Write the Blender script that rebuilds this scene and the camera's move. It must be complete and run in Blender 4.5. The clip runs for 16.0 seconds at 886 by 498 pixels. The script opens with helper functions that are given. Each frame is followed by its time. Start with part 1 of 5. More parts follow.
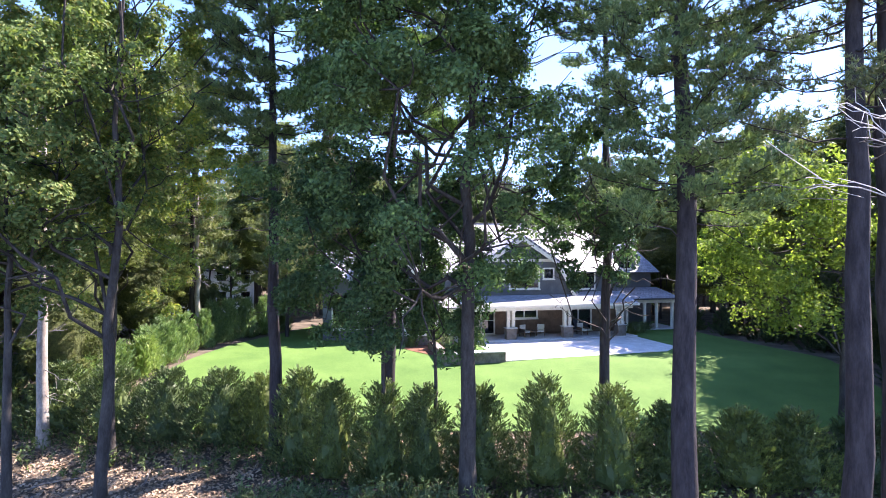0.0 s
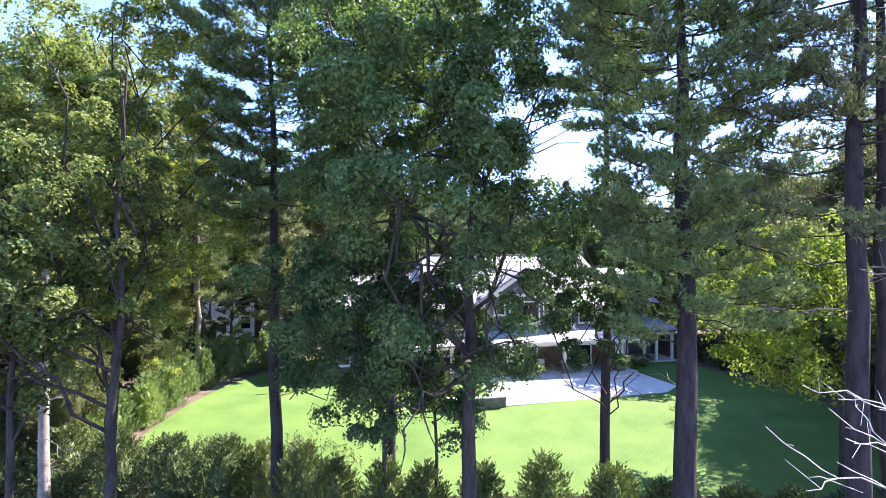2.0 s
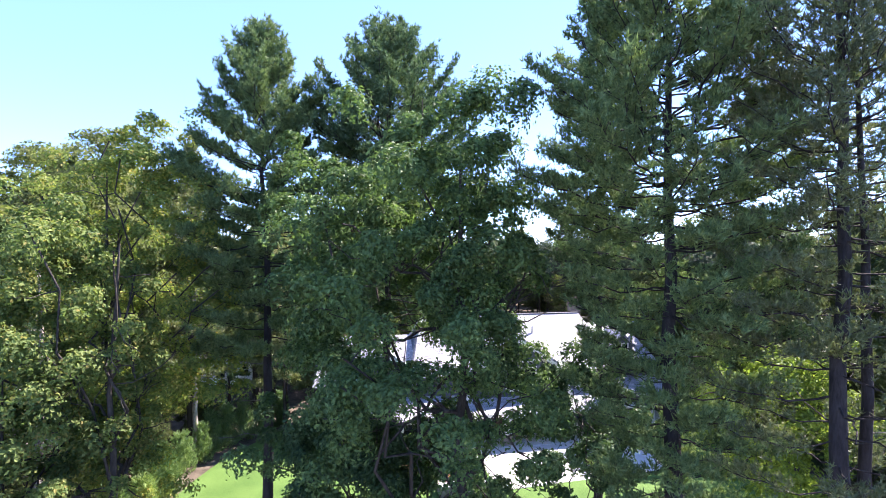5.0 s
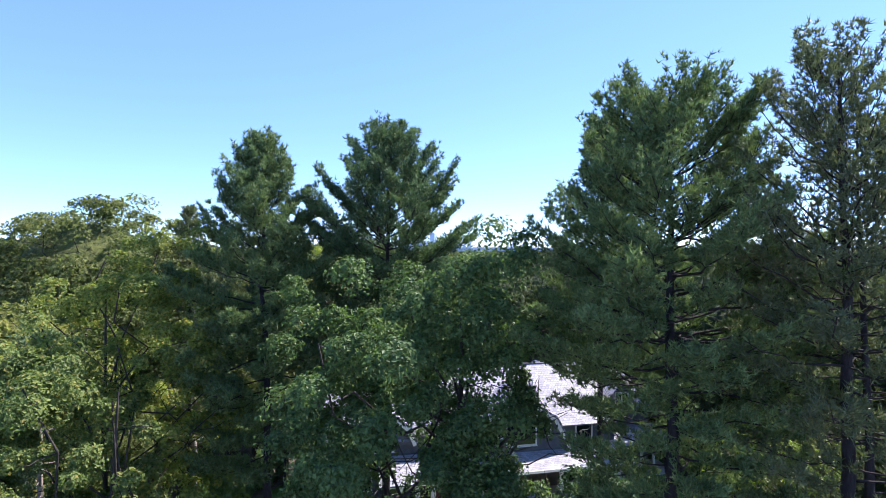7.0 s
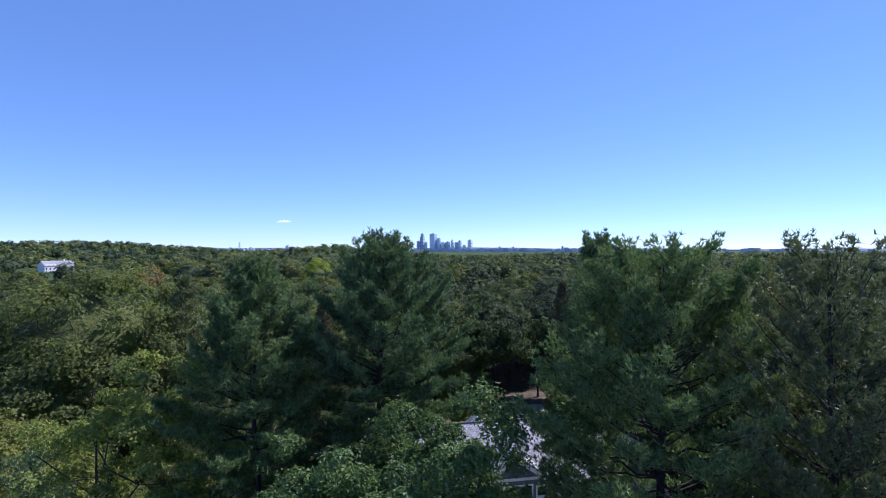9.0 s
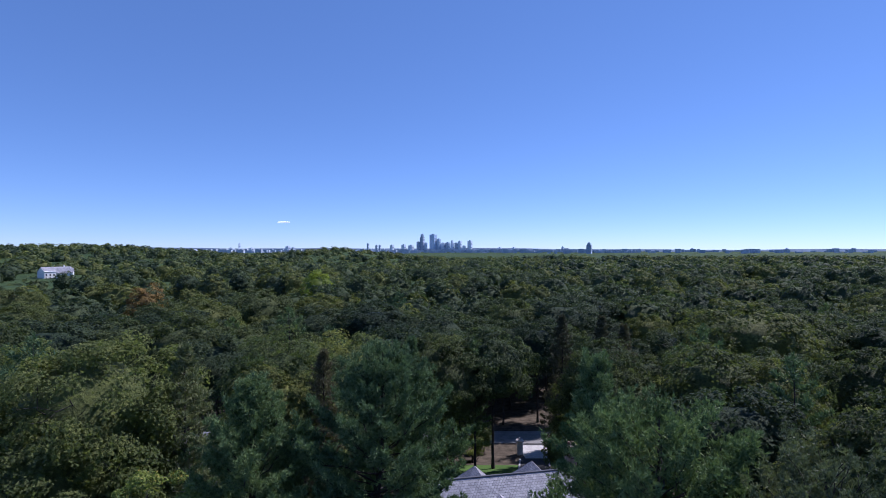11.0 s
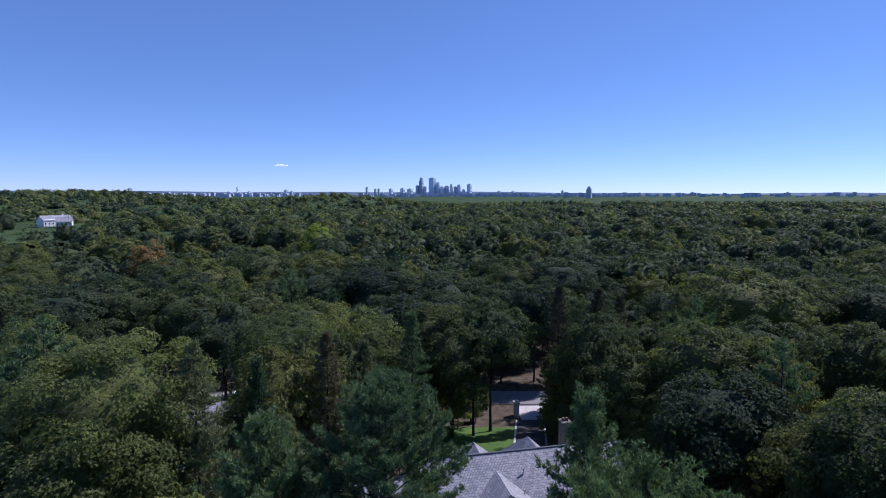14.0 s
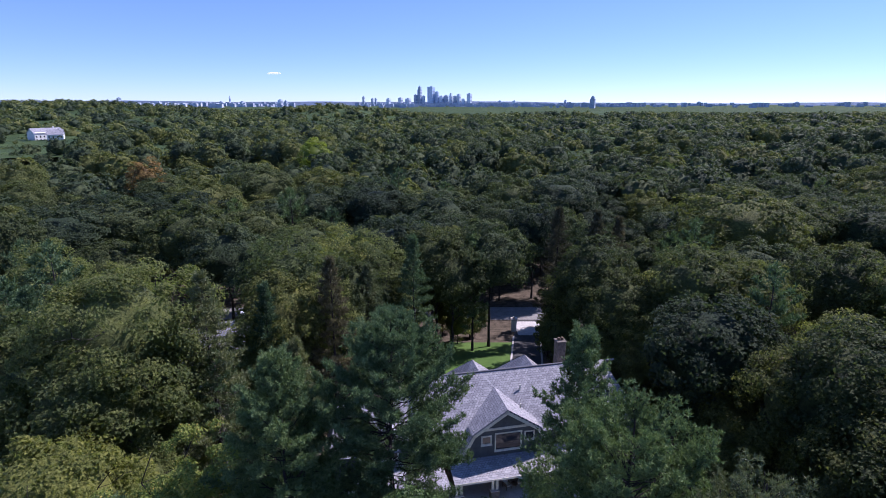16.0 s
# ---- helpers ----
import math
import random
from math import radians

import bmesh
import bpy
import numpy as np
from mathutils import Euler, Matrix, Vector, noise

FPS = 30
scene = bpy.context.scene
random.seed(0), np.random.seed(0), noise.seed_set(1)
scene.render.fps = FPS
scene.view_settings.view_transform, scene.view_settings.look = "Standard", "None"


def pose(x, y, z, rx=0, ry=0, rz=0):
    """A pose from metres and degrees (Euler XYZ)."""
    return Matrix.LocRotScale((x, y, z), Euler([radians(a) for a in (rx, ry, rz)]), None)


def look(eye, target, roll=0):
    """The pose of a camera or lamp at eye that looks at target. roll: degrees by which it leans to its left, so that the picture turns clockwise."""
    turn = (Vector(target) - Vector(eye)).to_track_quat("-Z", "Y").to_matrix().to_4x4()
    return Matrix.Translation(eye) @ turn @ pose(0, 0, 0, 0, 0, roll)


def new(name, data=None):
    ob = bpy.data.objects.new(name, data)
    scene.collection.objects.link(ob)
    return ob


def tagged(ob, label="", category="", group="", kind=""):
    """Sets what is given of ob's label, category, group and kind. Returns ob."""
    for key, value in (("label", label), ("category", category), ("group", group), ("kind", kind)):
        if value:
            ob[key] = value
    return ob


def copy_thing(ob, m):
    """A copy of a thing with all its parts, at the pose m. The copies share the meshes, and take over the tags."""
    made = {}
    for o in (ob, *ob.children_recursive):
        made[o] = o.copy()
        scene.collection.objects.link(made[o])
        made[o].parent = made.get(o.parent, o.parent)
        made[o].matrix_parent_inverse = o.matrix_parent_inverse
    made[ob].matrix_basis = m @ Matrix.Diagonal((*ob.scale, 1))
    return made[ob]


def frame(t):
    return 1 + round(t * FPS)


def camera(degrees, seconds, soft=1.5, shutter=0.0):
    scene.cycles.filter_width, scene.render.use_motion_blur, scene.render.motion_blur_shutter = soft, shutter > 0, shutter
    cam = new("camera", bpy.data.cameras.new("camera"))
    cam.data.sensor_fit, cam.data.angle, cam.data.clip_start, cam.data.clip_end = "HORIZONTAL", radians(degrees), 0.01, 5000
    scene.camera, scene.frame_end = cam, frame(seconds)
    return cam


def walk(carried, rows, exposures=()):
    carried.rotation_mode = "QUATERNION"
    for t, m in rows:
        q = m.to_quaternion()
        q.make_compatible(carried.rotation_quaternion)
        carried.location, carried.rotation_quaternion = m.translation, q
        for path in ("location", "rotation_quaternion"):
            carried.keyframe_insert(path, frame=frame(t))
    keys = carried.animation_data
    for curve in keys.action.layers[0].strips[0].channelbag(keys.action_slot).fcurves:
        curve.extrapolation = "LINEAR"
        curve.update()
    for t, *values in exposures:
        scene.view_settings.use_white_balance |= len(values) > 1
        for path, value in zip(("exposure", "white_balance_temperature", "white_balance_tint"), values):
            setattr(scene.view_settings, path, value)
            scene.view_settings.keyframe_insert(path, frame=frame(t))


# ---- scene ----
# ---------------------------------------------------------------- camera
cam = camera(78.6, 16.0, 0.9)
# seconds, place in metres (height above the patio), pitch, yaw
PATH = [
    (0.0, -0.0, -0.0, 7.3, 0, 0.03), (0.5, -0.02, 0.02, 7.94, 0, 0.03), (1.0, -0.11, 0.06, 8.65, 0, -0.03), (1.5, -0.12, 0.03, 9.41, 0, -0.04),
    (2.0, -0.04, -0.05, 10.24, 0, 0.01), (2.5, 0.01, -0.1, 11.1, 0, 0.05), (3.0, 0.02, -0.13, 11.98, 0, 0.05), (3.5, 0.09, -0.17, 12.89, 0, 0.07),
    (6.0, 0.34, -0.13, 17.99, 0, 0.1), (6.5, 0.31, -0.11, 19.21, 0, 0.1), (7.0, 0.25, -0.06, 20.47, 0, 0.04), (7.5, 0.26, 0.03, 21.73, 0, -0.03),
    (8.0, 0.35, 0.05, 23.0, 0, -0.02), (8.5, 0.5, 0.06, 24.31, 0, 0.0), (9.0, 0.56, 0.02, 25.65, 0, 0.03), (9.5, 0.58, 0.04, 27.04, 0, 0.05),
    (10.0, 0.57, 0.04, 28.44, 0, 0.05), (12.5, 0.65, -0.16, 33.16, 0, -0.03), (13.0, 0.66, -0.18, 33.76, -0.7, -0.02), (13.5, 0.62, -0.21, 34.39, -3.32, -0.03),
    (14.0, 0.54, -0.23, 35.07, -5.99, -0.06), (14.5, 0.44, -0.24, 35.71, -8.58, -0.08), (15.0, 0.39, -0.24, 36.17, -10.7, -0.12), (15.5, 0.38, -0.25, 36.4, -13.06, -0.13),
    (16.0, 0.37, -0.27, 36.5, -15.22, -0.15)]
EXPOSURES = [(0.0, 2.52, 6550, 26), (2.0, 2.58, 6600, 27), (3.5, 2.60, 6600, 26), (6.0, 1.88, 6400, 24), (7.0, 1.52, 6250, 22), (9.0, 0.58, 5750, 23), (10.0, 0.24, 5650, 25), (12.5, 0.13, 5650, 25), (14.0, 0.08, 5650, 26), (15.0, 0.30, 5800, 29), (16.0, 0.48, 5850, 32)]
walk(cam, [(t, pose(x, y, z, 90 + p, 0, w)) for t, x, y, z, p, w in PATH], EXPOSURES)

# ---------------------------------------------------------------- daylight
SUN_AZ, SUN_EL = 59.0, 48.0      # degrees clockwise from +y, and above the horizon
world = bpy.data.worlds.new("sky")
scene.world = world
world.use_nodes = True
wn = world.node_tree
sky = wn.nodes.new("ShaderNodeTexSky")
sky.sky_type, sky.sun_disc = "NISHITA", False
sky.sun_elevation, sky.sun_rotation = radians(SUN_EL), radians(SUN_AZ)
sky.altitude, sky.air_density, sky.dust_density, sky.ozone_density = 3000, 0.9, 0.0, 5.5
haze = wn.nodes.new("ShaderNodeMix")
haze.data_type = "RGBA"
haze.inputs[0].default_value, haze.inputs[7].default_value = 0.32, (1.0, 2.2, 4.9, 1)
wn.links.new(sky.outputs[0], haze.inputs[6])
wn.links.new(haze.outputs[2], wn.nodes["Background"].inputs[0])
wn.nodes["Background"].inputs[1].default_value = 0.125
sun = new("sun", bpy.data.lights.new("sun", "SUN"))
sun.data.energy, sun.data.angle, sun.data.color = 5.0, radians(0.53), (1.0, 0.95, 0.87)
sd = Vector((math.sin(radians(SUN_AZ)) * math.cos(radians(SUN_EL)), math.cos(radians(SUN_AZ)) * math.cos(radians(SUN_EL)), math.sin(radians(SUN_EL))))
sun.matrix_world = look(sd * 100, (0, 0, 0))


# ---------------------------------------------------------------- materials
def base_mat(name, rough=0.8, metal=0.0, spec=0.3):
    m = bpy.data.materials.new(name)
    m.use_nodes = True
    nt = m.node_tree
    b = nt.nodes["Principled BSDF"]
    b.inputs["Roughness"].default_value = rough
    b.inputs["Metallic"].default_value = metal
    b.inputs["Specular IOR Level"].default_value = spec
    return m, nt, b


def ramp(nt, source, stops):
    r = nt.nodes.new("ShaderNodeValToRGB")
    el = r.color_ramp.elements
    while len(el) < len(stops):
        el.new(0.5)
    for e, (p, c) in zip(el, stops):
        e.position, e.color = p, (*c, 1)
    nt.links.new(source, r.inputs[0])
    return r.outputs[0]


def noise_tex(nt, scale, detail=4, rough=0.6, stretch=None):
    tc = nt.nodes.new("ShaderNodeTexCoord")
    n = nt.nodes.new("ShaderNodeTexNoise")
    n.inputs["Scale"].default_value, n.inputs["Detail"].default_value, n.inputs["Roughness"].default_value = scale, detail, rough
    if stretch:
        mp = nt.nodes.new("ShaderNodeMapping")
        mp.inputs["Scale"].default_value = stretch
        nt.links.new(tc.outputs["Object"], mp.inputs[0])
        nt.links.new(mp.outputs[0], n.inputs["Vector"])
    else:
        nt.links.new(tc.outputs["Object"], n.inputs["Vector"])
    return n.outputs["Fac"]


def mixc(nt, a, b, fac, mode="MIX"):
    n = nt.nodes.new("ShaderNodeMix")
    n.data_type, n.blend_type = "RGBA", mode
    for sock, v in ((n.inputs[0], fac), (n.inputs[6], a), (n.inputs[7], b)):
        if isinstance(v, (int, float)):
            sock.default_value = v
        elif isinstance(v, tuple):
            sock.default_value = (*v, 1)
        else:
            nt.links.new(v, sock)
    return n.outputs[2]


def bump(nt, bsdf, height, dist, strength=1.0):
    bp = nt.nodes.new("ShaderNodeBump")
    bp.inputs["Distance"].default_value, bp.inputs["Strength"].default_value = dist, strength
    nt.links.new(height, bp.inputs["Height"])
    nt.links.new(bp.outputs[0], bsdf.inputs["Normal"])


def two_scale(name, stops, scale, fine, rough=0.8, spec=0.3, rel=0.01, stretch=None, metal=0.0):
    """A surface whose colour varies in broad patches and fine grain, with fine relief."""
    m, nt, b = base_mat(name, rough, metal, spec)
    big = ramp(nt, noise_tex(nt, scale, 4, 0.6, stretch), stops)
    fn = noise_tex(nt, fine, 5, 0.7, stretch)
    grain = ramp(nt, fn, [(0.3, (0.72, 0.72, 0.72)), (0.7, (1.15, 1.15, 1.15))])
    nt.links.new(mixc(nt, big, grain, 1.0, "MULTIPLY"), b.inputs["Base Color"])
    bump(nt, b, fn, rel)
    return m


def leaf_mat(name, dark, light, trans=0.35, rough=0.45, spec=0.35, odd=None, mass=False):
    """Leaves: each one has its own tone, some of the light passes through, a slight sheen."""
    m, nt, b = base_mat(name, rough, 0, spec)
    g = nt.nodes.new("ShaderNodeNewGeometry")
    stops = [(0.0, dark), (0.85, light)] + ([(0.97, odd)] if odd else [])
    c1 = ramp(nt, g.outputs["Random Per Island"], stops)
    oi = nt.nodes.new("ShaderNodeObjectInfo")
    tone = ramp(nt, oi.outputs["Random"], [(0.0, (0.62, 0.68, 0.74)), (0.5, (1.0, 1.0, 1.0)), (1.0, (1.42, 1.28, 1.0))])
    patch = ramp(nt, noise_tex(nt, 0.6, 3), [(0.3, (0.75, 0.8, 0.8)), (0.7, (1.2, 1.15, 1.0))])
    col = mixc(nt, mixc(nt, c1, tone, 1.0, "MULTIPLY"), patch, 1.0, "MULTIPLY")
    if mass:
        # one fine noise sets tone and relief: hollows darker, bumps lighter
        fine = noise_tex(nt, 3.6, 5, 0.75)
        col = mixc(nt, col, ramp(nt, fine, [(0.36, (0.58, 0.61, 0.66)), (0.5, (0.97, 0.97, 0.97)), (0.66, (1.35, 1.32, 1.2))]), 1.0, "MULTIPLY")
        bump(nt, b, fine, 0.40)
    nt.links.new(col, b.inputs["Base Color"])
    tr = nt.nodes.new("ShaderNodeBsdfTranslucent")
    nt.links.new(mixc(nt, col, (0.92, 1.02, 0.60), 1.0, "MULTIPLY"), tr.inputs["Color"])
    mx = nt.nodes.new("ShaderNodeMixShader")
    mx.inputs[0].default_value = trans
    nt.links.new(b.outputs[0], mx.inputs[1])
    nt.links.new(tr.outputs[0], mx.inputs[2])
    nt.links.new(mx.outputs[0], nt.nodes["Material Output"].inputs["Surface"])
    return m


OAK = leaf_mat("oak_leaves", (0.043, 0.088, 0.040), (0.121, 0.196, 0.083), 0.44, 0.5, 0.22)
MAPLE = leaf_mat("maple_leaves", (0.083, 0.134, 0.045), (0.207, 0.263, 0.089), 0.46, 0.6, 0.2, (0.27, 0.24, 0.085))
LIME = leaf_mat("yellow_green_leaves", (0.11, 0.165, 0.032), (0.24, 0.31, 0.062), 0.58, 0.5, 0.3)
NEEDLE = leaf_mat("pine_needles", (0.056, 0.106, 0.058), (0.157, 0.227, 0.118), 0.28, 0.6, 0.15)
NEEDLE_DRY = leaf_mat("sparse_pine_needles", (0.118, 0.145, 0.068), (0.257, 0.269, 0.132), 0.30, 0.5, 0.3)
BROWN_NEEDLE = leaf_mat("browning_needles", (0.085, 0.082, 0.05), (0.165, 0.15, 0.095), 0.25, 0.6, 0.2)
CEDAR = leaf_mat("hedge_sprays", (0.033, 0.058, 0.022), (0.110, 0.150, 0.050), 0.22, 0.5, 0.3)
ARBOR = leaf_mat("light_shrub_sprays", (0.105, 0.180, 0.080), (0.235, 0.330, 0.140), 0.4, 0.5, 0.25)
WEED = leaf_mat("weed_leaves", (0.07, 0.11, 0.05), (0.18, 0.23, 0.11), 0.4, 0.6, 0.25)
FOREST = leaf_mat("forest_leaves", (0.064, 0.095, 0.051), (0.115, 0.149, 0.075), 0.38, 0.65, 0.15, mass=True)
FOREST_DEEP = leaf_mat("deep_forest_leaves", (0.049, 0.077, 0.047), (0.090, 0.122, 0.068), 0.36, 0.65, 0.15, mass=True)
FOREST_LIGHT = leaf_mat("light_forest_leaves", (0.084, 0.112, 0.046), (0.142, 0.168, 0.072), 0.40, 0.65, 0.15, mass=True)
# lighter copy of the forest leaves: sunlight on the crowns put into colour
EDGE_LIT = leaf_mat("sun_toned_edge_leaves", (0.132, 0.171, 0.062), (0.242, 0.277, 0.107), 0.46, 0.6, 0.2, mass=True)
RUST = leaf_mat("turning_leaves", (0.120, 0.088, 0.040), (0.215, 0.150, 0.066), 0.35, 0.6, 0.2)
PINE_BARK = two_scale("pine_bark", [(0.3, (0.024, 0.020, 0.021)), (0.7, (0.066, 0.056, 0.056))], 6, 22, 0.9, 0.15, 0.03, (1, 1, 0.22))
OAK_BARK = two_scale("oak_bark", [(0.3, (0.030, 0.026, 0.023)), (0.7, (0.085, 0.074, 0.066))], 5, 25, 0.9, 0.15, 0.025, (1, 1, 0.3))
PALE_BARK = two_scale("pale_bark", [(0.3, (0.16, 0.13, 0.11)), (0.7, (0.36, 0.32, 0.28))], 4, 25, 0.9, 0.15, 0.012, (1, 1, 0.5))
DEAD_WOOD = two_scale("dead_wood", [(0.3, (0.10, 0.088, 0.080)), (0.7, (0.24, 0.22, 0.20))], 3, 30, 0.9, 0.15, 0.006)
PALE_DEAD = two_scale("bleached_wood", [(0.3, (0.34, 0.32, 0.31)), (0.7, (0.58, 0.56, 0.54))], 3, 30, 0.9, 0.15, 0.004)
LAWN = two_scale("lawn_grass", [(0.3, (0.056, 0.114, 0.024)), (0.7, (0.092, 0.162, 0.038))], 0.35, 14, 0.85, 0.15, 0.03)
SOIL = two_scale("forest_floor", [(0.3, (0.045, 0.038, 0.028)), (0.7, (0.15, 0.12, 0.09))], 0.8, 9, 0.95, 0.1, 0.05)
MULCH = two_scale("bark_mulch", [(0.3, (0.10, 0.045, 0.03)), (0.7, (0.20, 0.10, 0.065))], 2, 20, 0.95, 0.1, 0.03)
CANOPY = two_scale("distant_canopy", [(0.3, (0.028, 0.055, 0.022)), (0.7, (0.065, 0.10, 0.036))], 0.02, 0.12, 0.9, 0.1, 3.0)
LITTER = two_scale("fallen_leaves", [(0.3, (0.20, 0.13, 0.08)), (0.7, (0.42, 0.32, 0.22))], 2, 25, 0.9, 0.15, 0.003)
PAVING = two_scale("patio_stone", [(0.3, (0.44, 0.42, 0.40)), (0.7, (0.60, 0.58, 0.56))], 1.2, 14, 0.8, 0.3, 0.004)
ASPHALT = two_scale("asphalt", [(0.3, (0.045, 0.045, 0.048)), (0.7, (0.075, 0.074, 0.074))], 0.8, 30, 0.9, 0.3, 0.004)
ROAD = two_scale("worn_road", [(0.3, (0.20, 0.195, 0.19)), (0.7, (0.30, 0.29, 0.28))], 0.8, 30, 0.9, 0.3, 0.004)
SHINGLE = two_scale("grey_shingle_wall", [(0.3, (0.085, 0.092, 0.098)), (0.7, (0.130, 0.138, 0.145))], 1.5, 16, 0.85, 0.2, 0.01)
TRIM = two_scale("cream_trim", [(0.3, (0.60, 0.57, 0.48)), (0.7, (0.72, 0.69, 0.60))], 1.5, 20, 0.55, 0.4, 0.001)
STONE = two_scale("field_stone", [(0.3, (0.11, 0.092, 0.075)), (0.7, (0.25, 0.215, 0.18))], 3.5, 16, 0.9, 0.2, 0.02)
TIMBER = two_scale("brown_boards", [(0.3, (0.10, 0.065, 0.04)), (0.7, (0.19, 0.13, 0.085))], 2, 20, 0.7, 0.3, 0.004)
WHITE = two_scale("white_paint", [(0.3, (0.72, 0.72, 0.70)), (0.7, (0.82, 0.82, 0.80))], 1, 14, 0.6, 0.3, 0.002)
# aerial haze is mixed into the city's base colours, pale and blue
CITY = two_scale("haze_tinted_concrete", [(0.3, (0.56, 0.64, 0.76)), (0.7, (0.76, 0.82, 0.90))], 0.012, 0.1, 0.6, 0.4, 0.05)
CITY_DARK = two_scale("haze_tinted_dark_tower", [(0.3, (0.27, 0.34, 0.45)), (0.7, (0.38, 0.46, 0.58))], 0.012, 0.1, 0.3, 0.5, 0.05)
CITY_BLUE = two_scale("haze_tinted_blue_tower", [(0.3, (0.40, 0.52, 0.68)), (0.7, (0.52, 0.64, 0.80))], 0.01, 0.1, 0.25, 0.6, 0.05)
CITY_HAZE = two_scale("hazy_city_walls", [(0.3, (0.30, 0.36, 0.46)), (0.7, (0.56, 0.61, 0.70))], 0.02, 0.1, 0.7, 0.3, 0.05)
# haze over the far ridge is painted in as blue-grey
HILLS = two_scale("haze_blue_hills", [(0.3, (0.22, 0.29, 0.38)), (0.7, (0.30, 0.37, 0.46))], 0.004, 0.03, 0.9, 0.1, 0.5)


def roof_material():
    """Grey slate-like shingles in courses."""
    m, nt, b = base_mat("slate_roof", 0.55, 0, 0.4)
    tc = nt.nodes.new("ShaderNodeUVMap")
    br = nt.nodes.new("ShaderNodeTexBrick")
    for k, v in (("Scale", 1.0), ("Mortar Size", 0.012), ("Brick Width", 0.30), ("Row Height", 0.24), ("Bias", 0.0)):
        br.inputs[k].default_value = v
    br.inputs["Color1"].default_value = (0.23, 0.23, 0.25, 1)
    br.inputs["Color2"].default_value = (0.37, 0.365, 0.385, 1)
    br.inputs["Mortar"].default_value = (0.10, 0.10, 0.11, 1)
    nt.links.new(tc.outputs[0], br.inputs["Vector"])
    patch = ramp(nt, noise_tex(nt, 0.7, 4), [(0.3, (0.82, 0.82, 0.84)), (0.7, (1.1, 1.1, 1.1))])
    nt.links.new(mixc(nt, br.outputs["Color"], patch, 1.0, "MULTIPLY"), b.inputs["Base Color"])
    bump(nt, b, br.outputs["Fac"], -0.02)
    return m


def glowing_cloud_material():
    m, nt, b = base_mat("cloud", 1.0, 0, 0)
    b.inputs["Base Color"].default_value = (0.9, 0.92, 0.95, 1)
    # the cloud glows by itself to stand in for sunlight on it
    b.inputs["Emission Color"].default_value = (0.80, 0.88, 1.0, 1)
    b.inputs["Emission Strength"].default_value = 0.55
    return m


CLOUD = glowing_cloud_material()
SLATE = roof_material()


def glass_material():
    m, nt, b = base_mat("window_glass", 0.04, 0, 0.6)
    b.inputs["Base Color"].default_value = (0.012, 0.014, 0.017, 1)
    return m


GLASS = glass_material()


# ---------------------------------------------------------------- mesh helpers
class Geo:
    """Gathers triangles for one mesh."""

    def __init__(self):
        self.v, self.t, self.n, self.smooth = [], [], 0, False

    def add(self, v, t):
        v, t = np.asarray(v, float), np.asarray(t, int)
        self.v.append(v)
        self.t.append(t + self.n)
        self.n += len(v)

    def tube(self, pts, rad, sides=6):
        pts = np.asarray(pts, float)
        n = len(pts)
        d = np.gradient(pts, axis=0)
        d /= np.linalg.norm(d, axis=1)[:, None] + 1e-9
        ref = np.array([0.0, 0, 1]) if abs(d[0, 2]) < 0.8 else np.array([1.0, 0, 0])
        a = np.cross(d, ref)
        a /= np.linalg.norm(a, axis=1)[:, None] + 1e-9
        b = np.cross(d, a)
        ang = np.arange(sides) * 2 * np.pi / sides
        r = np.asarray(rad, float)[:, None, None]
        v = pts[:, None] + r * (np.cos(ang)[None, :, None] * a[:, None] + np.sin(ang)[None, :, None] * b[:, None])
        i = np.arange(n - 1)[:, None] * sides
        j = np.arange(sides)[None]
        k = (j + 1) % sides
        q = np.stack([i + j, i + k, i + sides + k, i + sides + j], -1).reshape(-1, 4)
        self.add(v.reshape(-1, 3), np.concatenate([q[:, [0, 1, 2]], q[:, [0, 2, 3]]]))

    def mesh(self, name, mat, smooth=False):
        me = bpy.data.meshes.new(name)
        v, t = np.concatenate(self.v), np.concatenate(self.t)
        me.vertices.add(len(v))
        me.vertices.foreach_set("co", v.astype(np.float32).ravel())
        me.loops.add(len(t) * 3)
        me.loops.foreach_set("vertex_index", t.astype(np.int32).ravel())
        me.polygons.add(len(t))
        me.polygons.foreach_set("loop_start", np.arange(0, len(t) * 3, 3, dtype=np.int32))
        me.polygons.foreach_set("use_smooth", np.full(len(t), smooth))
        me.update(calc_edges=True)
        me.materials.append(mat)
        return me


def unit(a):
    return a / (np.linalg.norm(a, axis=-1, keepdims=True) + 1e-9)


def child(ob, parent):
    ob.parent = parent
    return ob


def part(name, bm, material, parent, label=""):
    """Links a bmesh as one mesh object under a thing or a part."""
    me = bpy.data.meshes.new(name)
    bm.to_mesh(me)
    bm.free()
    me.materials.append(material)
    ob = new(name, me)
    if parent:
        ob.parent = parent
    if label:
        ob["label"] = label
    return ob


def box(bm, x0, y0, z0, x1, y1, z1, bevel=0.0):
    r = bmesh.ops.create_cube(bm, size=1, matrix=Matrix.Translation(((x0 + x1) / 2, (y0 + y1) / 2, (z0 + z1) / 2)) @ Matrix.Diagonal((abs(x1 - x0), abs(y1 - y0), abs(z1 - z0), 1)))
    if bevel:
        es = list({e for v in r["verts"] for e in v.link_edges})
        bmesh.ops.bevel(bm, geom=es, offset=bevel, segments=1, affect="EDGES", profile=0.5)
    return bm


def boxm(*a, bevel=0.0):
    return box(bmesh.new(), *a, bevel=bevel)


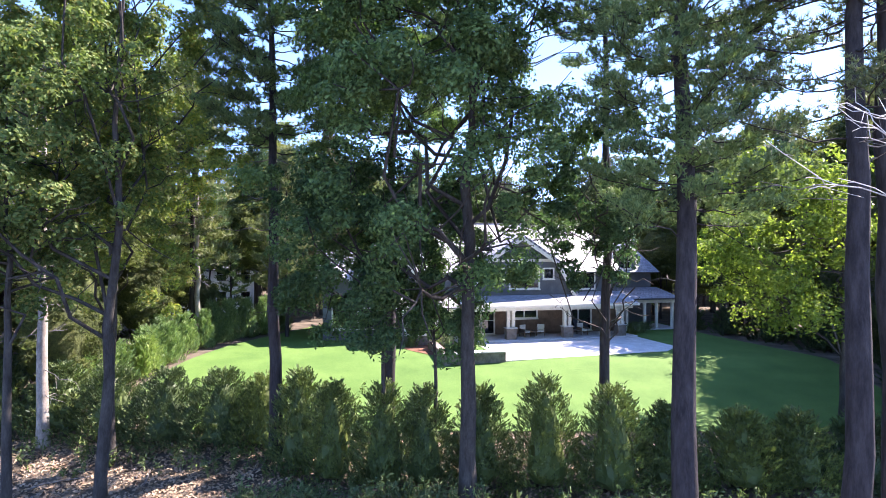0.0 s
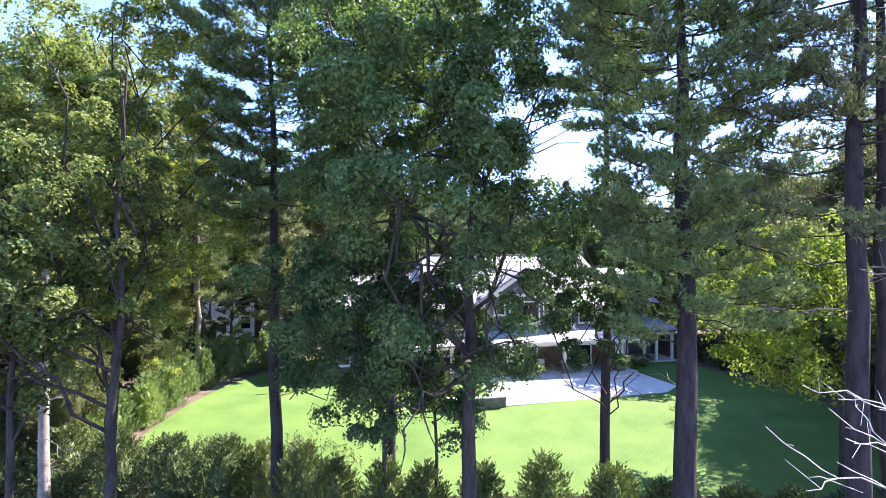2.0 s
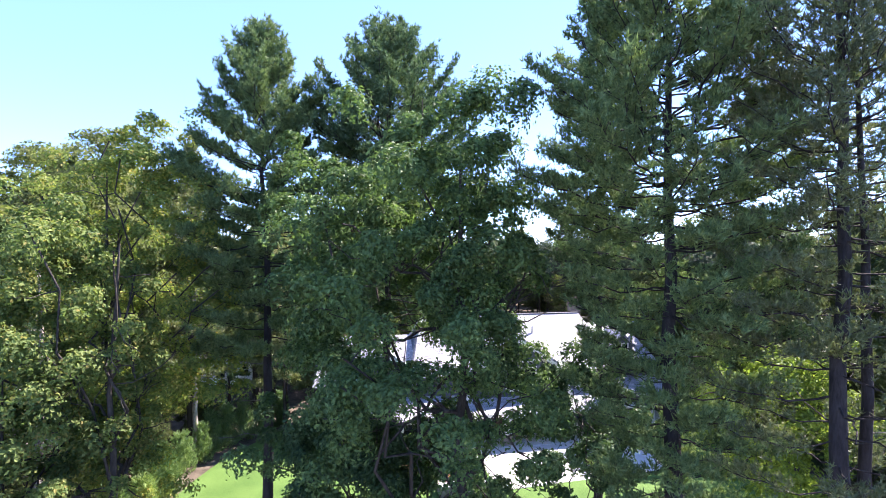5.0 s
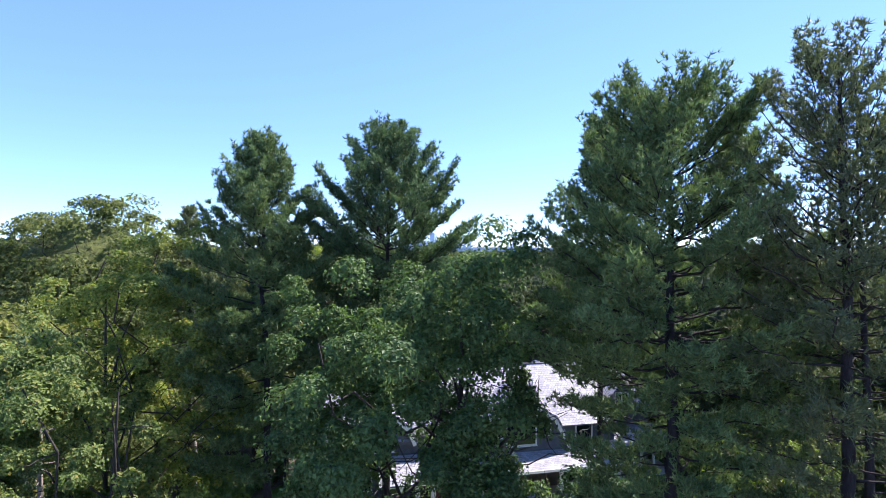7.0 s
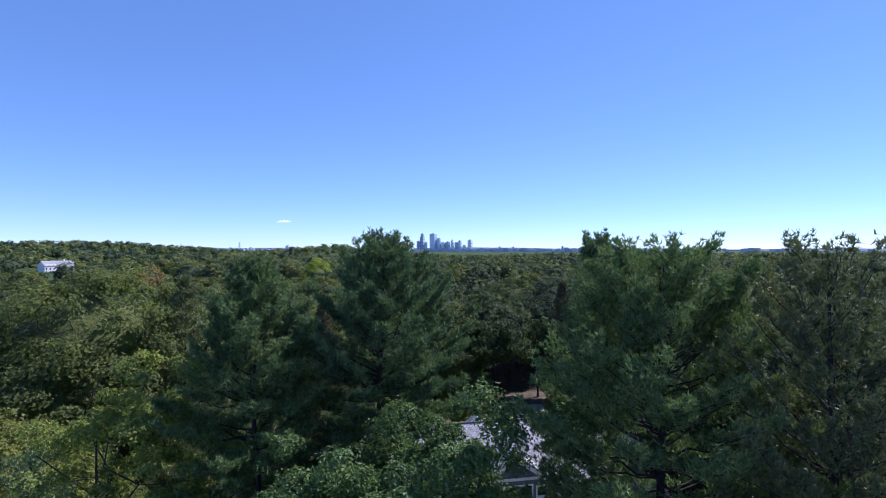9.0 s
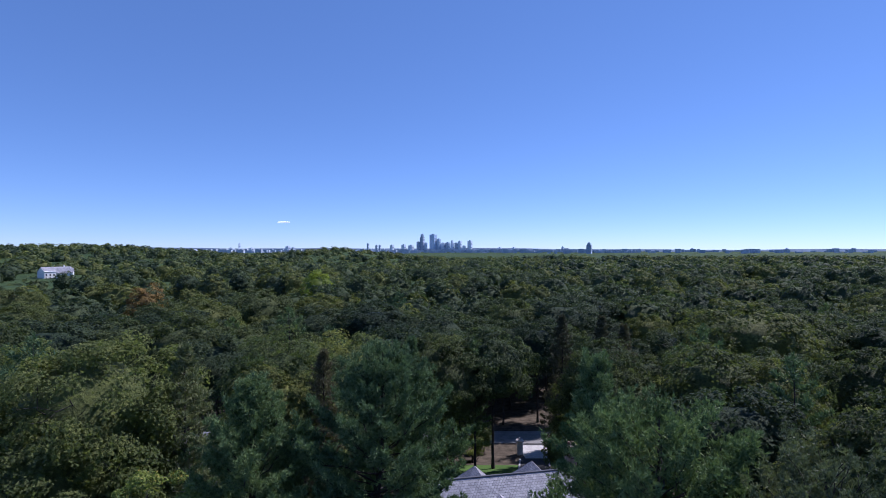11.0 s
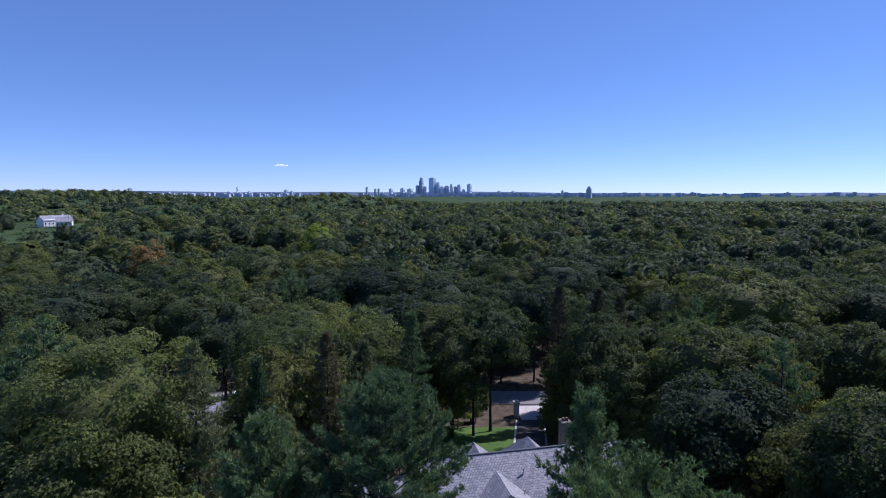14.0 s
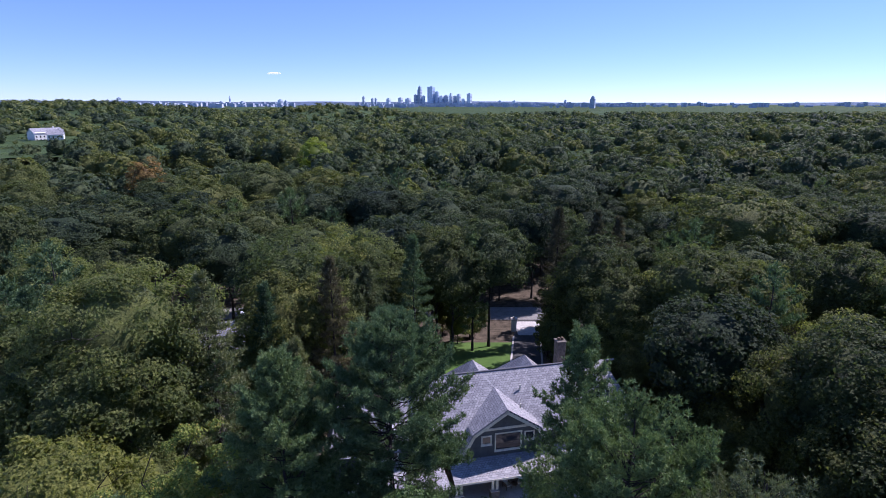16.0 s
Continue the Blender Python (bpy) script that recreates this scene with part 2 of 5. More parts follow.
def prism(bm, outline, direction):
    """A solid from a closed outline of points pushed along a direction."""
    v0 = [bm.verts.new(p) for p in outline]
    v1 = [bm.verts.new(Vector(p) + Vector(direction)) for p in outline]
    n = len(outline)
    bm.faces.new(v0)
    bm.faces.new(v1[::-1])
    for i in range(n):
        bm.faces.new((v0[i], v1[i], v1[(i + 1) % n], v0[(i + 1) % n]))
    bmesh.ops.recalc_face_normals(bm, faces=bm.faces)
    return bm


def smooth_step(a, b, x):
    t = np.clip((x - a) / (b - a), 0, 1)
    return t * t * (3 - 2 * t)


# ---------------------------------------------------------------- ground
def ground_z(x, y):
    x, y = np.asarray(x, float), np.asarray(y, float)
    z = -1.5 + 0.75 * smooth_step(19, 26, y) + 0.75 * smooth_step(26, 37, y)
    z = z - 4.0 * smooth_step(66, 96, y)
    z = z + 0.15 * np.sin(x * 0.21 + 1) * np.cos(y * 0.17) * smooth_step(-14, -24, x) + 0.10 * np.sin(x * 0.9) * np.sin(y * 0.8 + 2) * smooth_step(22, 17, y)
    far = smooth_step(150, 500, y)
    z = z + far * (3.0 * np.sin(x * 0.006 + 1.3) * np.sin(y * 0.005 + 0.4) + 2.0 * np.sin(x * 0.013 + y * 0.009))
    z = z + 24 * np.exp(-(((x + 720) / 330) ** 2 + ((y - 900) / 330) ** 2))
    z = z + 17 * np.exp(-(((x + 190) / 110) ** 2 + ((y - 980) / 160) ** 2))
    return z


def sheet(name, ys, xl, xr, cols, lift, mat, skirt=0.0):
    """A sheet that follows the ground between two edges, row by row."""
    g = Geo()
    s = np.linspace(0, 1, cols)
    rows = []
    for y in ys:
        x = xl(y) + (xr(y) - xl(y)) * s
        rows.append(np.stack([x, np.full(cols, y), ground_z(x, y) + lift], 1))
    v = np.array(rows)
    n = len(ys)
    i = (np.arange(n - 1)[:, None] * cols + np.arange(cols - 1)[None]).ravel()
    t = np.concatenate([np.stack([i, i + 1, i + cols + 1], 1), np.stack([i, i + cols + 1, i + cols], 1)])
    g.add(v.reshape(-1, 3), t)
    return new(name, g.mesh(name, mat, True))


ys = np.concatenate([np.linspace(-60, 10, 12), np.linspace(11, 110, 70), np.geomspace(114, 4900, 50)])
ground = sheet("ground", ys, lambda y: -60 - max(y, 0) * 1.3, lambda y: 60 + max(y, 0) * 1.3, 110, 0, SOIL)
tagged(ground, "brown leaf-strewn forest floor reaching to the horizon", "ground", kind="structure")


def line(points):
    p = np.array(points, float)
    return lambda y: float(np.interp(y, p[:, 0], p[:, 1]))


lawn_l = line([(24.2, -12), (27, -16), (31, -17.2), (36, -16.8), (41, -16.2), (45, -14.6), (49, -13), (58, -9), (63, -4), (75, -1), (92, 3)])
lawn_r = line([(24.2, 21), (28, 24), (36, 25.5), (46, 22.5), (55, 21), (60, 17), (75, 13), (92, 14.5)])
lawn = sheet("lawn", np.linspace(24.2, 83, 104), lawn_l, lawn_r, 60, 0.03, LAWN)
tagged(lawn, "bright green mown lawn sloping down from the house", "lawn", kind="structure")


# ---------------------------------------------------------------- plants
def leaf_cards(g, pos, nrm, length, width, rng, axis=None):
    """Small folded rhombic leaves."""
    n = len(pos)
    r = rng.normal(size=(n, 3))
    a = unit(np.cross(nrm, r)) if axis is None else axis
    b = unit(np.cross(nrm, a))
    L = (length * rng.uniform(0.7, 1.3, n))[:, None] * 0.5
    W = (width * rng.uniform(0.7, 1.3, n))[:, None] * 0.5
    dip = nrm * W * 0.5
    v = np.stack([pos - a * L, pos + b * W + dip, pos + a * L, pos - b * W + dip], 1).reshape(-1, 3)
    i = np.arange(n)[:, None] * 4
    t = np.concatenate([i + np.array([[0, 1, 2]]), i + np.array([[0, 2, 3]])])
    g.add(v, t)


def needle_tufts(g, pos, axis, count, length, width, rng):
    """Tufts of long thin needles fanned round a twig's end."""
    n = len(pos)
    p = np.repeat(pos, count, 0)
    ax = np.repeat(axis, count, 0)
    d = unit(ax * 0.8 + rng.normal(size=p.shape) * 0.55)
    side = unit(np.cross(d, rng.normal(size=p.shape)))
    L = (length * rng.uniform(0.7, 1.25, len(p)))[:, None]
    v = np.stack([p - side * width * 0.5, p + side * width * 0.5, p + d * L], 1).reshape(-1, 3)
    i = np.arange(len(p))[:, None] * 3
    g.add(v, i + np.array([[0, 1, 2]]))


def bent(p0, p1, rng, n=6, sag=0.0, wob=0.05):
    s = np.linspace(0, 1, n)[:, None]
    p = p0 + (p1 - p0) * s
    L = np.linalg.norm(p1 - p0)
    w = rng.normal(size=(n, 3)) * wob * L
    w[0] = w[-1] = 0
    p = p + w
    p[:, 2] += -4 * sag * L * (s * (1 - s))[:, 0]
    return p


def tree(name, label, wood, leaves, wood_mat, leaf_material, crown_name="crown", group="", loc=(0, 0, 0)):
    ob = new(name)
    ob.location = loc
    tagged(ob, label, "tree", group)
    child(new("trunk", wood.mesh("trunk", wood_mat, True)), ob)
    if leaves.n:
        child(new(crown_name, leaves.mesh(crown_name, leaf_material, leaves.smooth)), ob)
    return ob


def sprays(g, pos, nrm, size, rng):
    """Leaf sprays seen from afar: one ragged triangle each."""
    n = len(pos)
    a = unit(np.cross(nrm, rng.normal(size=(n, 3))))
    b = np.cross(nrm, a)
    k = size * rng.uniform(0.6, 1.4, (n, 1))
    v = np.stack([pos + a * k * 0.6, pos - a * k * 0.35 + b * k * 0.5, pos - a * k * 0.3 - b * k * 0.5], 1).reshape(-1, 3)
    g.add(v, np.arange(n)[:, None] * 3 + np.array([[0, 1, 2]]))


def ico(sub):
    bm = bmesh.new()
    bmesh.ops.create_icosphere(bm, subdivisions=sub, radius=1)
    v = np.array([u.co[:] for u in bm.verts])
    t = np.array([[u.index for u in f.verts] for f in bm.faces])
    bm.free()
    return v, t


def heaped_crown(g, rng, centre, radii, lumps, per, size, lump_r, jitter=0.25, skin=0.92, sub=4):
    """A crown heaped with leaf masses: leaf sprays on the upper side of each mass, over a shaded inside."""
    i = np.arange(lumps) + 0.5
    zc = 1 - 1.72 * i / lumps
    az = i * 2.39996 + rng.uniform(0, 6.28)
    d = unit(np.stack([np.cos(az) * np.sqrt(1 - zc ** 2), np.sin(az) * np.sqrt(1 - zc ** 2), zc], 1) + rng.normal(size=(lumps, 3)) * 0.16)
    big = 1 + 0.12 * np.sin(d[:, 0] * 3 + rng.uniform(0, 6)) + 0.08 * np.sin(d[:, 1] * 4 + rng.uniform(0, 6))
    solid = per < 30
    c = d * (big * rng.uniform(0.74, 0.86 if solid else 0.90, lumps))[:, None] * radii
    r = lump_r * rng.uniform(0.65, 1.4, lumps)
    k = np.repeat(np.arange(lumps), per)
    q = unit(rng.normal(size=(len(k), 3)) + d[k] * 0.55 + np.array([0, 0, 0.75]))
    pos = c[k] + q * (r[k] * rng.uniform(0.3, 1.2, len(k)) ** 0.6)[:, None] * np.array([1.1, 1.1, 0.8])
    sprays(g, pos + centre, unit(q * 0.7 + d[k] * 0.45 + np.array([0, 0, 0.15]) + rng.normal(size=q.shape) * jitter * 1.5), size, rng)
    u, t = ico(sub if solid else 2)
    w = unit(u * radii)
    if solid:
        reach = 0.86 * skin / np.linalg.norm(w / radii, axis=1)
        b = w @ c.T
        disc = r[None] ** 2 - ((c ** 2).sum(1)[None] - b ** 2)
        hit = np.where(disc > 0, b + np.sqrt(np.maximum(disc, 0)), 0).max(1)
        rad = np.maximum(reach * 0.94, hit - 0.95 * lump_r) * rng.uniform(0.94, 1.04, len(u))
    else:
        rad = 0.68 / np.linalg.norm(w / radii, axis=1) * rng.uniform(0.88, 1.06, len(u))
    g.add(w * rad[:, None] + centre, t)
    g.smooth = True


def broadleaf(seed, height, radius, crown_base, trunk_r, leaves_n, leaf, lean=(0, 0), spread=(0, 0), sides=8, limbs=13, per=150, flat=0.8, clump=0.17, twigs=5, limb_from=0.0, boxy=0.0, whole_w=0.5, jitter=0.4, core=False, thin=0.0):
    """Wood and leaves of a broad-leaved tree that stands at the origin."""
    rng = np.random.default_rng(seed)
    wood, lv = Geo(), Geo()
    top = np.array([lean[0], lean[1], height * 0.86])
    n = 12
    s = np.linspace(0, 1, n)[:, None]
    tp = s * top + np.concatenate([rng.normal(size=(n, 2)) * 0.007 * height * s * (1 - s) * 2, np.zeros((n, 1))], 1)
    tp[0, 2] -= 0.4
    tr = trunk_r * (1 - 0.85 * s[:, 0] ** 1.1)
    tr[0] *= 1.35
    wood.tube(tp, tr, sides)
    cz = (crown_base + height) / 2
    half = (height - crown_base) / 2
    ends = []
    for k in range(limbs):
        f = rng.uniform(max(limb_from, crown_base * 0.8 / height), 0.82)
        i = f * (n - 1)
        p0 = tp[int(i)] + (tp[min(int(i) + 1, n - 1)] - tp[int(i)]) * (i - int(i))
        az = k * 2.4 + rng.uniform(-0.4, 0.4)
        u = rng.uniform(-0.75, 0.9)
        w = math.sqrt(max(0.05, 1 - u * u))
        e = np.array([spread[0] + math.cos(az) * radius * w * 0.85, spread[1] + math.sin(az) * radius * w * 0.85, cz + u * half * 0.85])
        e[2] = max(e[2], p0[2] - (4.0 if limb_from else 1.2))
        b = bent(p0, e, rng, 7, 0.06, 0.05)
        r0 = trunk_r * 0.42 * (1 - f * 0.6)
        wood.tube(b, np.linspace(r0, 0.025, 7), 5)
        ends.append(e)
        for j in range(twigs):
            q = b[rng.integers(2, 6)]
            e2 = q + unit(rng.normal(size=3) + np.array([math.cos(az), math.sin(az), 0.3])) * radius * rng.uniform(0.25, 0.5)
            wood.tube(bent(q, e2, rng, 4, 0.03, 0.06), np.linspace(r0 * 0.35, 0.012, 4), 4)
            ends.append(e2)
    # leaf masses: rounded clumps on and inside an uneven crown outline, each a shell of leaves
    nc = max(8, leaves_n // per)
    d = unit(rng.normal(size=(nc, 3)) + np.array([0, 0, 0.12 + 0.45 * boxy]))
    lump = 1 + 0.20 * np.sin(d[:, 0] * 5 + seed) * np.sin(d[:, 1] * 4 + seed * 2) + 0.14 * np.sin(d[:, 2] * 7 + seed * 3 + d[:, 0] * 3)
    cr = clump * radius
    rad = lump * rng.uniform(0.3, 1, nc) ** 0.4
    full = np.maximum(np.hypot(d[:, 0], d[:, 1]), 0.04) ** (-0.6 * boxy)
    fill = np.stack([full, full, np.ones(nc)], 1)
    c = d * rad[:, None] * fill * (np.array([radius, radius, half]) - cr * 0.25) + np.array([spread[0], spread[1], cz])
    c[:, 2] = np.minimum(c[:, 2], height - cr * rng.uniform(0.7, 2.6, nc))
    ends = np.array(ends)
    pull = rng.integers(0, len(ends), nc)
    mixw = rng.uniform(0.0, 0.3, nc)[:, None]
    c = c * (1 - mixw) + ends[pull] * mixw
    if thin:
        keep = rng.uniform(0, 1, nc) < np.clip((c[:, 2] - crown_base) / thin, 0.16, 1)
        c, nc = c[keep], int(keep.sum())
        near = ends[((c[:, None] - ends[None]) ** 2).sum(2).argmin(1)]
        low = (c[:, 2] < crown_base + 0.55 * thin)[:, None]
        c = np.where(low, c * 0.25 + near * 0.75, c)
    if core:
        heaped_crown(lv, rng, np.array([spread[0], spread[1], cz]), np.array([radius, radius, half]), leaves_n // per, per, leaf, cr, jitter, 0.80 if leaf < 0.3 else 0.85, 3)
        return wood, lv
    size = cr * rng.uniform(0.55, 1.25, nc)
    k = np.repeat(np.arange(nc), per)
    q = unit(rng.normal(size=(nc * per, 3)) + np.array([0, 0, 0.7]))
    wob = 1 + 0.25 * np.sin(q[:, 0] * 6 + k) * np.sin(q[:, 1] * 5 + 2 * k)
    pos = c[k] + q * (size[k] * wob * rng.uniform(0.35, 1.0, len(k)) ** 0.5)[:, None] * np.array([1, 1, flat])
    whole = unit((pos - np.array([spread[0], spread[1], cz - half * 0.25])) / np.array([radius, radius, half]))
    nr = unit(q * 0.75 + whole * whole_w * 0.6 + np.array([0, 0, 0.15]) + rng.normal(size=pos.shape) * jitter)
    leaf_cards(lv, pos, nr, leaf, leaf * 0.62, rng)
    return wood, lv


def pine(seed, height, radius, crown_base, trunk_r, tufts, lean=(0, 0), needle=0.23, count=7, width=0.040, dead_from=0.25, sparse=1.0, sides=9, step=0.85, dome=4.5, twig_wood=True, profile=None, boughs=0, lift=0.9, twig=5.5, bow=0.0, inner=0.3):
    """Wood, dead twigs and needles of a tall white pine that stands at the origin."""
    rng = np.random.default_rng(seed)
    wood, nd, deads = Geo(), Geo(), []
    n = 14
    s = np.linspace(0, 1, n)[:, None]
    tp = s * np.array([lean[0], lean[1], height - 0.3]) + np.concatenate([rng.normal(size=(n, 2)) * 0.003 * height * s * (1 - s) * 4, np.zeros((n, 1))], 1)
    tp[:, 0] += 4 * bow * (s * (1 - s))[:, 0]
    tp[0, 2] -= 0.4
    tr = trunk_r * (1 - 0.93 * s[:, 0] ** 1.15)
    tr[0] *= 1.25
    wood.tube(tp, tr, sides)

    def on(f):
        i = min(f * (n - 1), n - 1.001)
        return tp[int(i)] + (tp[int(i) + 1] - tp[int(i)]) * (i - int(i))

    P, A = [], []
    deep = height - crown_base
    shape = np.array(profile or [(0, 0.2), (dome * 0.4, radius * 0.62), (dome, radius), (deep * 0.7, radius), (deep, radius * 0.7)], float)
    count_b = boughs or int(deep * 5)
    for k in range(count_b):
        dep = 0.12 + (deep - 0.5) * ((k + rng.uniform(0, 1)) / count_b) ** 1.3
        az = k * 2.39996 + rng.uniform(-0.35, 0.35)
        reach = np.interp(dep, shape[:, 0], shape[:, 1]) * rng.uniform(0.62, 1.1)
        rise = lift * max(0.06, 1 - dep / (0.52 * deep)) + rng.uniform(-0.12, 0.12)
        zt = height - dep
        p0 = on(max(0.05, (zt - reach * rise) / height))
        e = np.array([on(zt / height)[0] + math.cos(az) * reach, on(zt / height)[1] + math.sin(az) * reach, zt])
        L = float(np.linalg.norm(e - p0))
        b = bent(p0, e, rng, 7, 0.07, 0.022)
        wood.tube(b, np.linspace(max(0.018, 0.010 * L), 0.010, 7), 4)
        if rng.uniform() > sparse:
            continue
        dirn = (e - p0) / L
        flat_side = unit(np.cross(dirn, np.array([0, 0, 1.0])))
        m = max(5, int(L * twig))
        for w in np.linspace(inner if L > 2 else 0.12, 1, m):
            j = min(int(w * 6), 5)
            c = b[j] + (b[j + 1] - b[j]) * (w * 6 - j)
            tw = unit(dirn * 0.75 + flat_side * rng.choice([-1, 1]) * rng.uniform(0.25, 1.0) + np.array([0, 0, rng.uniform(0.0, 0.5)]))
            tl = rng.uniform(0.5, 1.1) * (1.3 - 0.75 * w) * min(1.0, 0.25 + L / 3)
            if twig_wood and rng.uniform() < 0.4:
                wood.tube(np.array([c, c + tw * tl]), [0.012, 0.006], 3)
            for f in (0.3, 0.5, 0.65, 0.78, 0.9, 1.0):
                P.append(c + tw * tl * f + np.array([0, 0, 0.10 * f]) + rng.normal(size=3) * 0.05)
                A.append(unit(tw * 0.55 + np.array([0, 0, 0.6])))
    z = height * dead_from
    while z < crown_base:
        for k in range(rng.integers(1, 4)):
            az = rng.uniform(0, 2 * np.pi)
            p0 = on(z / height)
            L = radius * rng.uniform(0.25, 0.75)
            e = p0 + np.array([math.cos(az), math.sin(az), rng.uniform(-0.25, 0.1)]) * L
            b = bent(p0, e, rng, 6, 0.03, 0.025)
            dead = Geo()
            deads.append(dead)
            dead.tube(b, np.linspace(0.02, 0.006, 6), 4)
            for j in range(3):
                c = b[rng.integers(2, 6)]
                dead.tube(np.array([c, c + unit(rng.normal(size=3) + (e - p0) / L) * rng.uniform(0.3, 0.8)]), [0.012, 0.005], 3)
        z += step * rng.uniform(0.7, 1.3) * 1.6
    P, A = np.array(P), np.array(A)
    rep = max(1, int(round(tufts / len(P))))
    P = np.repeat(P, rep, 0) + rng.normal(size=(len(P) * rep, 3)) * 0.07
    A = np.repeat(A, rep, 0)
    keep = rng.permutation(len(P))[:tufts]
    needle_tufts(nd, P[keep], A[keep], count, needle, width, rng)
    return wood, nd, deads


def make_pine(name, label, x, y, bark=PINE_BARK, leaf_m=NEEDLE, **kw):
    w, nd, deads = pine(**kw)
    ob = tree(name, label, w, nd, bark, leaf_m, "needle_crown", "tall trees before the lawn", (x, y, float(ground_z(x, y))))
    for dead in deads:
        child(new("dead_branch", dead.mesh("dead_branch", DEAD_WOOD)), ob)
    return ob


def make_broad(name, label, x, y, bark=OAK_BARK, leaf_m=OAK, **kw):
    w, lv = broadleaf(**kw)
    return tree(name, label, w, lv, bark, leaf_m, "leaf_crown", "tall trees before the lawn", (x, y, float(ground_z(x, y))))


# heights are from the ground at the tree, which lies about 1 m below the patio
make_pine("white_pine", "tall dark-barked white pine with a broad rounded needle crown", 6.15, 13.8, seed=11, height=27.3, radius=4.4, crown_base=9.2, trunk_r=0.35, tufts=42000, needle=0.17, width=0.040, count=7, lean=(1.15, 3.0), dead_from=0.30, boughs=200, lift=0.8, twig=7, inner=0.4, profile=[(0, 1.4), (0.35, 2.1), (1.0, 2.7), (2.9, 3.0), (3.6, 3.8), (5.2, 4.5), (7.7, 4.5), (10, 3.7), (13, 2.8), (18.5, 2.3)])
make_pine("white_pine", "leaning pine with a thin yellowing crown and dead twigs", 9.2, 12.3, seed=12, height=27.4, radius=3.1, crown_base=11.5, trunk_r=0.32, tufts=15000, needle=0.16, width=0.034, count=8, lean=(0.85, 1.1), bow=0.3, leaf_m=NEEDLE_DRY, dead_from=0.38, sparse=0.9, boughs=120, twig=4.5, lift=1.3, profile=[(0, 0.6), (1.5, 1.7), (4, 2.6), (9, 3.1), (16, 2.8)])
rd = np.random.default_rng(77)
snag = new("dead_tree")
snag.location = (5.75, 5.3, float(ground_z(5.75, 5.3)))
tagged(snag, "bleached dead sapling with bare forking branches", "dead tree")
g = Geo()
g.tube(bent(np.array([0, 0, -0.3]), np.array([-0.3, 0.1, 12.0]), rd, 8, 0, 0.006), np.linspace(0.09, 0.015, 8), 7)
child(new("trunk", g.mesh("trunk", PALE_DEAD, True)), snag)
for h, dx, dy, dz in ((9.15, -1.5, -0.2, 0.85), (9.0, -1.75, 0.15, 0.5), (8.9, -1.2, -0.45, 0.2), (9.8, -1.3, 0.2, 0.4)):
    g = Geo()
    p0 = np.array([-0.2, 0, h])
    e = p0 + np.array([dx, dy, dz])
    b = bent(p0, e, rd, 9, 0.0, 0.028)
    g.tube(b, np.linspace(0.016, 0.004, 9), 5)
    for j in range(6):
        c = b[rd.integers(3, 9)]
        e2 = c + unit(unit(np.array([dx, dy, dz])) + rd.normal(size=3) * 0.55) * rd.uniform(0.25, 0.7)
        q = bent(c, e2, rd, 4, 0.02, 0.05)
        g.tube(q, np.linspace(0.006, 0.003, 4), 4)
        g.tube(np.array([q[2], q[2] + rd.normal(size=3) * 0.18]), [0.004, 0.002], 3)
    child(new("bare_limb", g.mesh("bare_limb", PALE_DEAD, True)), snag)
make_pine("white_pine", "slim second pine trunk with a sparse crown", 11.0, 13.2, seed=13, height=25.5, radius=2.8, crown_base=14.0, trunk_r=0.24, tufts=2600, lean=(-0.4, 0.3), leaf_m=NEEDLE_DRY, dead_from=0.4, sparse=0.8)
make_pine("white_pine", "slim straight pine with many bare lower branches", 6.85, 23.0, seed=14, height=27.2, radius=2.4, crown_base=16.5, trunk_r=0.23, tufts=9500, needle=0.2, width=0.045, lean=(0.25, 0.2), dead_from=0.36, step=0.55, boughs=75, lift=1.1, profile=[(0, 0.3), (1.2, 0.9), (3, 1.5), (6, 2.3), (11, 2.4)])
make_pine("white_pine", "pine with a pointed upswept blue-green crown", -6.85, 22.2, seed=15, height=26.4, radius=3.3, crown_base=12.5, trunk_r=0.27, tufts=22000, needle=0.2, width=0.042, count=8, lean=(-0.5, 0.4), boughs=115, inner=0.35, twig=6.5, lift=1.35, profile=[(0, 0.25), (1.0, 1.0), (2.3, 1.9), (4.0, 2.6), (6.0, 3.4), (14, 3.0)])
make_pine("white_pine", "pine with a wide flat-topped crown above the oak", -2.5, 24.5, seed=16, height=27.1, radius=3.9, crown_base=13.0, trunk_r=0.27, tufts=30000, needle=0.2, width=0.042, count=8, lean=(0.3, 0.6), boughs=150, inner=0.34, twig=6.5, lift=1.15, profile=[(0, 0.4), (0.6, 1.3), (1.7, 2.4), (3.2, 3.7), (4.6, 4.3), (6, 3.7), (9, 4.2), (14, 3.2)])
make_broad("oak_tree", "dark-leaved oak with wide low-hanging limbs over the hedge", 0.85, 18.0, seed=21, height=23.3, radius=5.2, crown_base=3.2, trunk_r=0.29, thin=10.0, boxy=1.0, leaves_n=122000, leaf=0.14, spread=(-1.4, -0.4), limb_from=0.36, limbs=24, per=420, clump=0.135)
make_broad("young_oak", "young dark-leaved oak under the taller pines", -2.2, 20.0, seed=27, height=13.0, radius=3.4, crown_base=4.4, trunk_r=0.10, leaves_n=38000, leaf=0.14, per=300, limb_from=0.4, spread=(-1.2, -0.8), clump=0.17, limbs=9, twigs=2)
make_broad("young_oak", "young dark-leaved oak behind the tall oak trunk", -0.3, 20.4, seed=29, height=12.2, radius=2.6, crown_base=4.4, trunk_r=0.09, leaves_n=25000, leaf=0.14, per=300, limb_from=0.35, clump=0.19, limbs=8, twigs=2)
